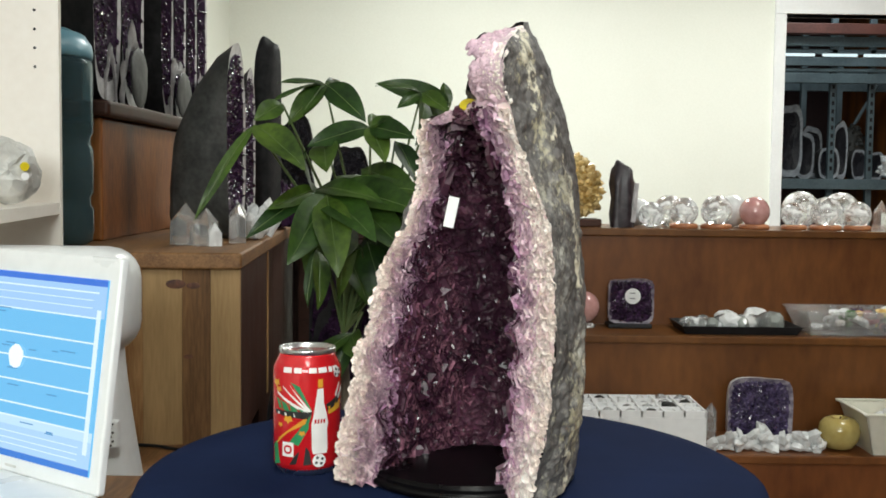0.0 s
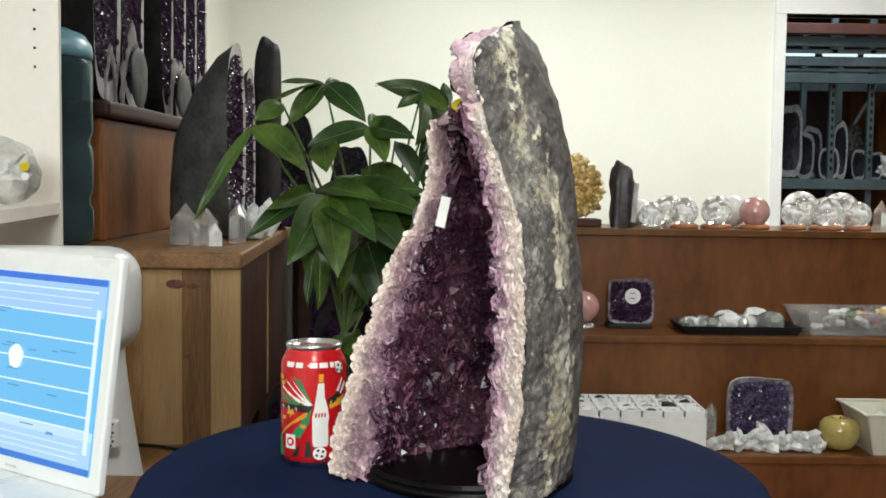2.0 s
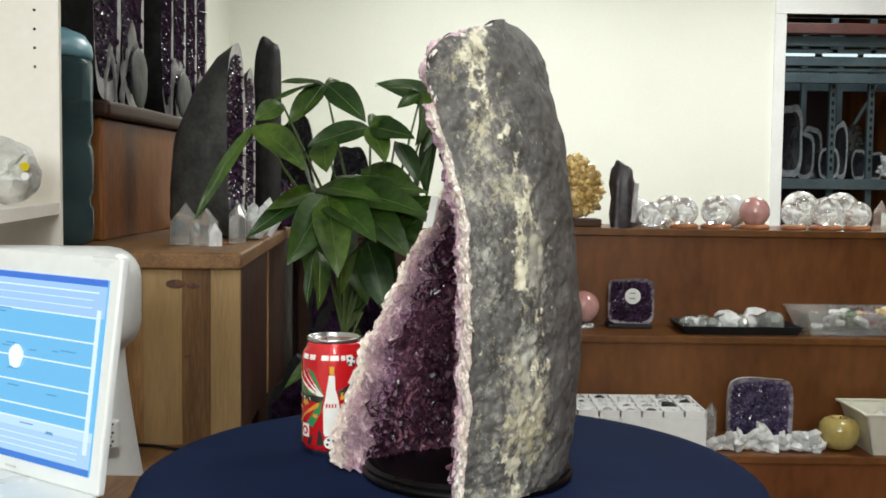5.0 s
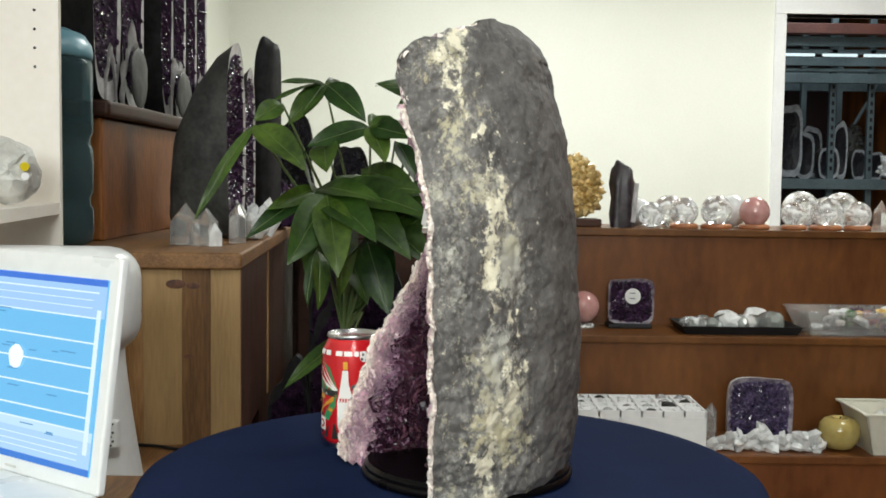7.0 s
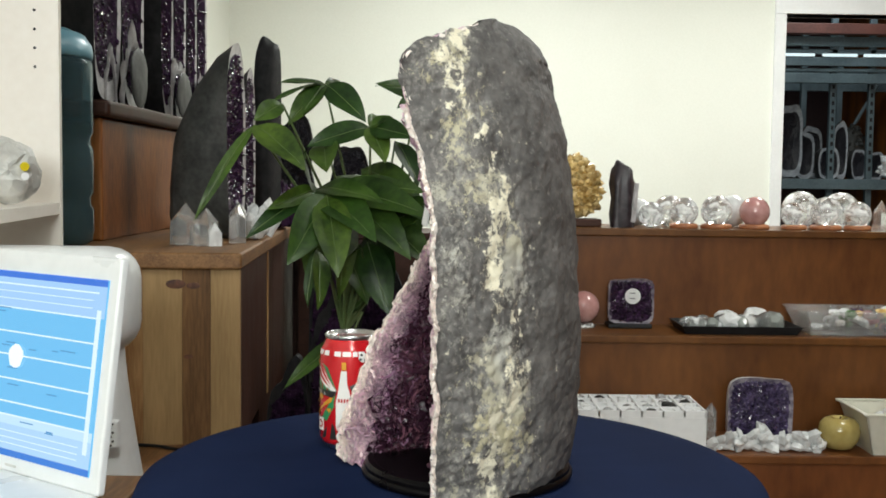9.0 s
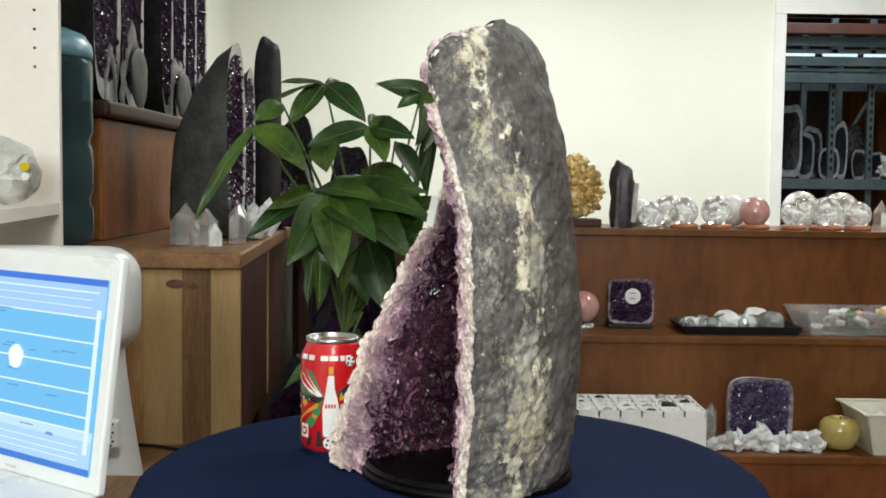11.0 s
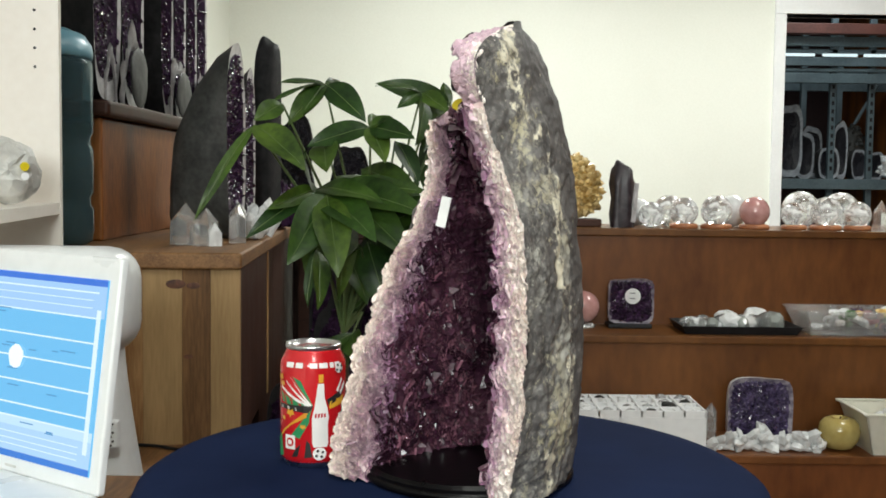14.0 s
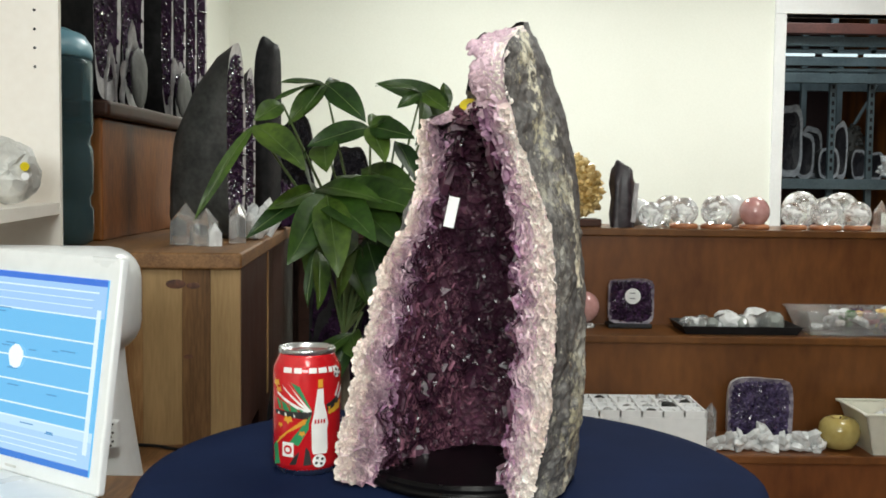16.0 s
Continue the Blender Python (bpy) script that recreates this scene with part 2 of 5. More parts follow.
def rind_material():
    """Grey basalt crust with cream and yellowish mineral crusts running up it."""
    mt = material("basalt_rind", (0.058, 0.054, 0.053), (0.142, 0.133, 0.128), 0.66, scale=30, fine=190, bump=0.7, depth=0.005)
    nt = mt.node_tree
    N, L = nt.nodes, nt.links
    b = N["Principled BSDF"]
    old = b.inputs["Base Color"].links[0].from_socket
    co = N.new("ShaderNodeTexCoord")
    mp = N.new("ShaderNodeMapping")
    mp.inputs["Scale"].default_value = (1, 1, 0.8)
    L.new(co.outputs["Object"], mp.inputs[0])
    nz = N.new("ShaderNodeTexNoise")
    nz.inputs["Scale"].default_value, nz.inputs["Detail"].default_value, nz.inputs["Roughness"].default_value = 85, 9, 0.8
    L.new(mp.outputs[0], nz.inputs["Vector"])
    at = N.new("ShaderNodeAttribute")
    at.attribute_name = "crust"
    sm = N.new("ShaderNodeMath")
    sm.operation = "MULTIPLY_ADD"
    sm.inputs[1].default_value = 0.2
    L.new(at.outputs["Fac"], sm.inputs[0])
    L.new(nz.outputs[0], sm.inputs[2])
    rp = N.new("ShaderNodeValToRGB")
    rp.color_ramp.elements[0].position, rp.color_ramp.elements[1].position = 0.645, 0.68
    L.new(sm.outputs[0], rp.inputs[0])
    n3 = N.new("ShaderNodeTexNoise")
    n3.inputs["Scale"].default_value = 11
    L.new(mp.outputs[0], n3.inputs["Vector"])
    tone = N.new("ShaderNodeValToRGB")
    tone.color_ramp.elements[0].position, tone.color_ramp.elements[1].position = 0.4, 0.62
    tone.color_ramp.elements[0].color, tone.color_ramp.elements[1].color = (0.37, 0.36, 0.32, 1), (0.44, 0.4, 0.27, 1)
    L.new(n3.outputs[0], tone.inputs[0])
    # light grey speckle all over, thicker on the crusted side
    n5 = N.new("ShaderNodeTexNoise")
    n5.inputs["Scale"].default_value, n5.inputs["Detail"].default_value, n5.inputs["Roughness"].default_value = 150, 7, 0.8
    L.new(mp.outputs[0], n5.inputs["Vector"])
    sm3 = N.new("ShaderNodeMath")
    sm3.operation, sm3.inputs[1].default_value = "MULTIPLY_ADD", 0.19
    L.new(at.outputs["Fac"], sm3.inputs[0])
    L.new(n5.outputs[0], sm3.inputs[2])
    rp3 = N.new("ShaderNodeValToRGB")
    rp3.color_ramp.elements[0].position, rp3.color_ramp.elements[1].position = 0.565, 0.72
    L.new(sm3.outputs[0], rp3.inputs[0])
    mx3 = N.new("ShaderNodeMix")
    mx3.data_type = "RGBA"
    L.new(rp3.outputs[0], mx3.inputs[0])
    L.new(old, mx3.inputs[6])
    mx3.inputs[7].default_value = (0.27, 0.258, 0.238, 1)
    mx = N.new("ShaderNodeMix")
    mx.data_type = "RGBA"
    L.new(rp.outputs[0], mx.inputs[0])
    L.new(mx3.outputs[2], mx.inputs[6])
    L.new(tone.outputs[0], mx.inputs[7])
    n4 = N.new("ShaderNodeTexNoise")
    n4.inputs["Scale"].default_value, n4.inputs["Detail"].default_value, n4.inputs["Roughness"].default_value = 72, 8, 0.72
    L.new(mp.outputs[0], n4.inputs["Vector"])
    at2 = N.new("ShaderNodeAttribute")
    at2.attribute_name = "streak"
    sm2 = N.new("ShaderNodeMath")
    sm2.operation, sm2.inputs[1].default_value = "MULTIPLY_ADD", 0.2
    L.new(at2.outputs["Fac"], sm2.inputs[0])
    L.new(n4.outputs[0], sm2.inputs[2])
    rp2 = N.new("ShaderNodeValToRGB")
    rp2.color_ramp.elements[0].position, rp2.color_ramp.elements[1].position = 0.64, 0.69
    L.new(sm2.outputs[0], rp2.inputs[0])
    mx2 = N.new("ShaderNodeMix")
    mx2.data_type = "RGBA"
    L.new(rp2.outputs[0], mx2.inputs[0])
    L.new(mx.outputs[2], mx2.inputs[6])
    mx2.inputs[7].default_value = (0.74, 0.69, 0.54, 1)
    L.new(mx2.outputs[2], b.inputs["Base Color"])
    return mt


RIND = rind_material()
for mt, weight, radius in ((PALE, 0.4, (0.012, 0.008, 0.011)), (PALE_ROSE, 0.3, (0.012, 0.009, 0.01)), (PALE_WARM, 0.2, (0.012, 0.01, 0.009)), (AMETHYST, 0.2, (0.012, 0.004, 0.01)), (MID, 0.35, (0.012, 0.006, 0.01)), (MILKY, 0.3, (0.01, 0.01, 0.01))):
    b = mt.node_tree.nodes["Principled BSDF"]
    b.inputs["Subsurface Weight"].default_value, b.inputs["Subsurface Radius"].default_value, b.inputs["Subsurface Scale"].default_value = weight, radius, 1.0

# ---------------- the room ----------------
BACK, LEFT, RIGHT, FRONT, TOP = 5.22, -1.3, 3.6, -3.6, 2.75


def slab(name, x0, y0, z0, x1, y1, z1, mat, label=""):
    return single(name, box(x0, y0, z0, x1, y1, z1), mat, Matrix.Identity(4), label, "", "", "structure")


slab("floor", LEFT - 0.1, FRONT - 0.1, -0.1, RIGHT + 0.1, 9.1, 0, CARPET, "brown short-pile carpet floor of the shop")
# ceiling out of view, greyed so that less light bounces off it
slab("ceiling", LEFT - 0.1, FRONT - 0.1, TOP, RIGHT + 0.1, 9.1, TOP + 0.1, CEILING, "plain unseen ceiling, greyed to cut bounced light")
slab("wall_left", LEFT - 0.1, FRONT - 0.1, 0, LEFT, BACK, TOP, WALL, "cream painted wall")
# right and front walls are unseen; their brown weakens the fill light
slab("wall_right", RIGHT, FRONT - 0.1, 0, RIGHT + 0.1, 9.1, TOP, BROWN, "unseen brown wood wall, added to cut bounced light")
for name, x0, x1, z0, z1 in (("wall_front", LEFT, -0.95, 0, TOP), ("wall_front_side", 0.65, RIGHT, 0, TOP), ("wall_front_sill", -0.95, 0.65, 0, 1.35), ("wall_front_head", -0.95, 0.65, 2.25, TOP)):
    slab(name, x0, FRONT - 0.1, z0, x1, FRONT, z1, BROWN, "unseen brown wood wall round the shop window, to cut bounced light")
DOOR0, DOOR1, DOORTOP = 1.95, 3.05, 2.03
wall_back = single("wall_back", box(LEFT - 0.1, BACK, 0, DOOR0, BACK + 0.12, TOP), WALL, Matrix.Identity(4), "cream painted wall with a doorway to the store room", "", "", "structure")
slab("wall_back_side", DOOR1, BACK, 0, RIGHT, BACK + 0.12, TOP, WALL, "cream painted wall beside the doorway")
slab("wall_back_lintel", DOOR0, BACK, DOORTOP, DOOR1, BACK + 0.12, TOP, WALL, "cream painted wall over the doorway")
win = thing("window_1", pose(0, 0, 0), "white framed shop window in the unseen front wall", "window", kind="structure")
for x0, x1, z0, z1 in ((-0.95, -0.9, 1.35, 2.25), (0.6, 0.65, 1.35, 2.25), (-0.9, 0.6, 1.35, 1.4), (-0.9, 0.6, 2.2, 2.25)):
    part("window_frame", box(x0, FRONT - 0.08, z0, x1, FRONT - 0.03, z1, 0.003), WHITE, win)
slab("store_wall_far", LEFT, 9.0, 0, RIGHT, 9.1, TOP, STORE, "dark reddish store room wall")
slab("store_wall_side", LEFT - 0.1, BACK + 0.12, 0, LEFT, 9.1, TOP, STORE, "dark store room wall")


def door_trim():
    t = thing("door_1", pose(0, 0, 0), "white painted door frame round an open doorway", "door frame", kind="structure")
    part("jamb", box(DOOR0 - 0.055, BACK - 0.02, 0, DOOR0 + 0.012, BACK + 0.14, DOORTOP, 0.004), WHITE, t)
    part("jamb", box(DOOR1 - 0.012, BACK - 0.02, 0, DOOR1 + 0.055, BACK + 0.14, DOORTOP, 0.004), WHITE, t)
    part("head", box(DOOR0 - 0.055, BACK - 0.022, DOORTOP, DOOR1 + 0.055, BACK + 0.142, DOORTOP + 0.09, 0.004), WHITE, t)


door_trim()
slab("baseboard", LEFT, BACK - 0.015, 0, DOOR0 - 0.06, BACK - 0.002, 0.1, WHITE, "white painted baseboard along the wall")


def ceiling_light(x, y, z):
    t = thing("ceiling_light", pose(x, y, TOP), "white fluorescent ceiling light, switched on", "ceiling light", "ceiling lights")
    part("housing", box(-0.17, -0.62, -0.05, 0.17, 0.62, 0, 0.008), WHITE, t)
    part("diffuser", box(-0.15, -0.6, -0.075, 0.15, 0.6, -0.05, 0.008), glow("lit_diffuser", (1.0, 0.97, 0.9), 5.0), t, "glowing white diffuser")


for place in LAMPS:
    ceiling_light(*place)

# ---------------- table, cloth, turning things ----------------
TABLE = 0.743
CENTRE = (-0.02, 0.0135)


def round_table():
    t = thing("round_table", pose(*CENTRE, TABLE), "small round table hidden under a navy cloth", "table")
    part("tabletop", lathe([(0.29, -0.03), (0.3, -0.027), (0.3, -0.006), (0.296, -0.004)]), PINE, t)
    part("pedestal", lathe([(0.05, -0.7), (0.035, -0.5), (0.04, -0.1), (0.08, -0.03)], 24), PINE, t)
    part("foot", lathe([(0.22, -0.741), (0.22, -0.72), (0.05, -0.7)], 32), PINE, t)
    for p in t.children:
        p.matrix_basis = pose(0, 0, -0.002)
    return t


def tablecloth():
    bm = bmesh.new()
    n, rows = 160, []
    for k, (r, z) in enumerate([(0.06, 0), (0.15, 0), (0.24, 0), (0.293, 0), (0.31, -0.001), (0.32, -0.007), (0.3245, -0.018), (0.3255, -0.06), (0.3265, -0.12), (0.3275, -0.2)]):
        row = []
        for i in range(n):
            a = 2 * math.pi * i / n
            drape = max(0.0, -z) / 0.36
            w = (0.012 * math.sin(9 * a + 0.6) + 0.006 * math.sin(17 * a + 2)) * drape ** 0.8
            row.append(bm.verts.new(((r + w) * math.cos(a), (r + w) * math.sin(a), z + (0.0006 * noise.noise(Vector((9 * math.cos(a) * r / 0.2, 9 * math.sin(a) * r / 0.2, 3))) if z == 0 else 0))))
        rows.append(row)
    for a, b in zip(rows, rows[1:]):
        for i in range(n):
            j = (i + 1) % n
            bm.faces.new((a[i], b[i], b[j], a[j]))
    bm.faces.new(rows[0])
    bmesh.ops.recalc_face_normals(bm, faces=bm.faces[:])
    return single("tablecloth", bm, CLOTH, pose(*CENTRE, TABLE), "plain navy blue cloth draped over a round table", "tablecloth", smooth=True)


def display_disc():
    t = thing("display_base", pose(0, 0, TABLE), "round glossy black display base under the geode", "display base")
    bm = lathe([(0.1, 0.0005), (0.105, 0.003), (0.105, 0.012), (0.102, 0.0155), (0.096, 0.0155), (0.094, 0.0145), (0.0, 0.0145)], 64, cap=False)
    bmesh.ops.translate(bm, verts=bm.verts[:], vec=(-0.003, -0.004, 0))
    part("plate", bm, BLACK, t, smooth=False)
    bm = lathe([(0.1055, 0.001), (0.108, 0.003), (0.108, 0.007), (0.1055, 0.009)], 64, cap=False)
    bmesh.ops.translate(bm, verts=bm.verts[:], vec=(-0.003, -0.004, 0))
    part("edge_ring", bm, BLACK, t, "black edge ring", True)
    return t


# ---- the amethyst geode: outlines by height above the cloth ----
G_LEFT = [(0.0, -0.136, -0.055), (0.03, -0.132, -0.054), (0.06, -0.127, -0.0444), (0.1, -0.119, -0.029), (0.14, -0.1122, -0.009), (0.18, -0.0995, 0.0178), (0.2, -0.097, 0.0272), (0.22, -0.0843, 0.035),
          (0.25, -0.0672, 0.0421), (0.28, -0.0592, 0.0494), (0.31, -0.0576, 0.056), (0.34, -0.0552, 0.0545), (0.356, -0.051, 0.05), (0.359, -0.044, 0.03), (0.362, -0.022, -0.01), (0.365, 0.003, -0.07), (0.37, 0.0, -0.08), (0.378, -0.0125, -0.085),
          (0.39, -0.012, -0.106), (0.4, -0.006, -0.104), (0.406, -0.002, -0.1), (0.412, -0.008, -0.092), (0.419, -0.0115, -0.084), (0.425, -0.004, -0.078), (0.432, 0.008, -0.068), (0.439, 0.026, -0.055), (0.444, 0.037, -0.044)]
G_RIGHT = [(0.0, 0.0521, -0.1317), (0.02, 0.0538, -0.1325), (0.05, 0.0595, -0.138), (0.08, 0.0642, -0.144), (0.12, 0.0662, -0.1479), (0.16, 0.0677, -0.1498), (0.2, 0.067, -0.151), (0.24, 0.0645, -0.149), (0.27, 0.0571, -0.1444), (0.3, 0.0457, -0.1385),
           (0.33, 0.034, -0.1365), (0.36, 0.0237, -0.142), (0.38, 0.0188, -0.1464), (0.4, 0.0163, -0.1446), (0.41, 0.018, -0.137), (0.42, 0.026, -0.117), (0.432, 0.036, -0.084), (0.44, 0.041, -0.056), (0.444, 0.042, -0.046)]
G_SIDE = [(0.0, 0.1, 0.09), (0.01, 0.1045, 0.094), (0.05, 0.109, 0.1), (0.11, 0.1105, 0.101), (0.156, 0.1105, 0.1), (0.208, 0.107, 0.098), (0.254, 0.1015, 0.096), (0.294, 0.096, 0.092), (0.328, 0.09, 0.089),
          (0.374, 0.0805, 0.082), (0.4, 0.072, 0.074), (0.416, 0.0655, 0.062), (0.428, 0.0585, 0.046), (0.436, 0.052, 0.03), (0.441, 0.047, 0.01), (0.444, 0.044, -0.01)]
# azimuth of the pale streak and of the crust's far border, by height
G_STREAK = [(0.0, -44, -24), (0.08, -42, -26), (0.16, -40, -26), (0.24, -45, -29), (0.3, -50, -37), (0.34, -54, -45), (0.4, -62, -51), (0.444, -64, -54)]


def spline(points, n):
    """n + 1 points of a smooth line through the given ones."""
    out = []
    P = [points[0] * 2 - points[1], *points, points[-1] * 2 - points[-2]]
    m = len(points) - 1
    for s in range(n + 1):
        u = s / n * m
        i = min(int(u), m - 1)
        k = u - i
        a, b, c, d = P[i], P[i + 1], P[i + 2], P[i + 3]
        out.append(0.5 * (2 * b + (c - a) * k + (2 * a - 5 * b + 4 * c - d) * k * k + (3 * b - a - 3 * c + d) * k ** 3))
    return out


def polar(deg, r):
    return Vector((r * math.cos(radians(deg)), r * math.sin(radians(deg)), 0))


def geode_sections(h):
    """Outer line from the right edge round the back to the left edge, and the inner line of the hollow."""
    R, L = Vector((*lerp_table(G_RIGHT, h), 0)), Vector((*lerp_table(G_LEFT, h), 0))
    L += Vector((0.006 * noise.noise(Vector((0, 7.7, h * 32))) + 0.003 * noise.noise(Vector((4, 7.7, h * 90))), 0.003 * noise.noise(Vector((2, 1.7, h * 50))), 0))
    R += Vector((0.003 * noise.noise(Vector((6, 7.7, h * 40))), 0.004 * noise.noise(Vector((8, 1.7, h * 45))), 0))
    side, rear = lerp_table(G_SIDE, h)
    mid = polar(-32, side * 1.12)
    low = min(1.0, max(0.0, (0.36 - h) / 0.1))
    lean = Vector((0.034, -0.012, 0)) * min(1.0, max(0.0, (h - 0.385) / 0.045))
    outer = spline([R, (R + mid) / 2 + polar(-50, 0.007), mid, polar(0, side), polar(45, (side + rear) / 2 + 0.003) + lean * 0.4, polar(90, rear) + lean, lean * 0.6 + L * 0.5 + polar(100 + 35 * low, rear * (0.6 + 0.4 * low)) * 0.5 + polar(140, 0.005) * low, L], 190)
    w = min(1.0, max(0.15, (0.4 - h) / 0.12))
    wl, wr = lerp_table([(0, 0.043, 0.026), (0.05, 0.04, 0.027), (0.09, 0.037, 0.029), (0.14, 0.027, 0.03), (0.19, 0.032, 0.03), (0.25, 0.022, 0.028), (0.28, 0.023, 0.024), (0.3, 0.025, 0.021), (0.34, 0.022, 0.017), (0.36, 0.014, 0.016), (0.4, 0.004, 0.006)], h)
    wl *= 1 + 0.28 * noise.noise(Vector((3.1, 0, h * 55))) + 0.2 * noise.noise(Vector((5.1, 2, h * 130)))
    wr *= 1 + 0.28 * noise.noise(Vector((9.1, 0, h * 55))) + 0.2 * noise.noise(Vector((1.1, 4, h * 130)))
    Ri = R + Vector((-0.95, 1.3, 0)) * wr
    Li = L + Vector((1, 0.06, 0)) * wl
    th = 0.02 + 0.018 * w
    inner = spline([Ri, polar(-32, side * 1.12 - th) * 0.9, polar(0, side - th), polar(50, (side + rear) / 2 - th), polar(95, rear - th), (L + Vector((0.05, 0.03, 0)) * w + polar(130, rear - th)) * 0.5, Li], 70)
    return outer, inner


HOLLOW_TOP = 0.362


def geode_surface(kind, steps):
    """A grid of points of one of the geode's surfaces."""
    grid = []
    top = 0.444 if kind == "outer" else HOLLOW_TOP
    for k in range(steps + 1):
        h = top * k / steps
        outer, inner = geode_sections(h)
        if kind == "outer":
            line = outer
        elif kind == "inner":
            line = inner
            if k > steps * 0.72:
                f = (k - steps * 0.72) / (steps * 0.28)
                front = inner[0] * 0.6 + inner[-1] * 0.4
                line = [p + (front - p) * 0.85 * f ** 2.2 for p in inner]
        elif kind == "rim_right":
            line = [outer[0] + (inner[0] - outer[0]) * i / 8 + Vector((-0.002, 0.001, 0)) * math.sin(math.pi * i / 8) for i in range(9)]
        else:
            line = [inner[-1] + (outer[-1] - inner[-1]) * i / 8 + Vector((0.0, -0.007, 0)) * math.sin(math.pi * i / 8) for i in range(9)]
        grid.append([Vector((p.x, p.y, h)) for p in line])
    if kind == "outer":
        c = sum(grid[-1], Vector()) / len(grid[-1])
        for f, up in ((0.35, 0.001), (0.7, 0.002), (0.99, 0.0025)):
            grid.append([p + (c - p) * f + Vector((0, 0, up)) for p in grid[steps]])
    return grid


def grid_mesh(grid, bm=None):
    bm = bm or bmesh.new()
    V = [[bm.verts.new(p) for p in row] for row in grid]
    for a, b in zip(V, V[1:]):
        for i in range(len(a) - 1):
            bm.faces.new((a[i], a[i + 1], b[i + 1], b[i]))
    return bm


def scatter_crystals(grid, count, size, out, seed, rngs=(0, 1, 0, 1), sink=0.35, tall=1.0):
    """Crystal points over a grid of points, heads along the surface's normal."""
    rnd = random.Random(seed)
    bm = bmesh.new()
    rows, cols = len(grid) - 1, len(grid[0]) - 1
    for _ in range(count):
        u, v = rnd.uniform(rngs[0], rngs[1]) * cols, rnd.uniform(rngs[2], rngs[3]) * rows
        i, j = min(int(u), cols - 1), min(int(v), rows - 1)
        a, b, c = grid[j][i], grid[j][i + 1], grid[j + 1][i]
        n = (b - a).cross(c - a)
        if n.length < 1e-9:
            continue
        n = n.normalized() * out
        p = a + (b - a) * (u - i) + (c - a) * (v - j)
        r = size * rnd.uniform(0.45, 1.0) * (1.9 if rnd.random() < 0.1 else 1)
        d = (n + Vector((rnd.gauss(0, 0.24), rnd.gauss(0, 0.24), rnd.gauss(0, 0.24)))).normalized()
        m = Matrix.Translation(p - d * r * sink) @ d.to_track_quat("Z", "Y").to_matrix().to_4x4() @ pose(0, 0, 0, 0, 0, rnd.uniform(0, 60))
        crystal(bm, m, r, r * rnd.uniform(0.15, 0.5) * tall, r * rnd.uniform(0.55, 0.95) * tall, lean=rnd.uniform(-0.3, 0.3))
    return bm


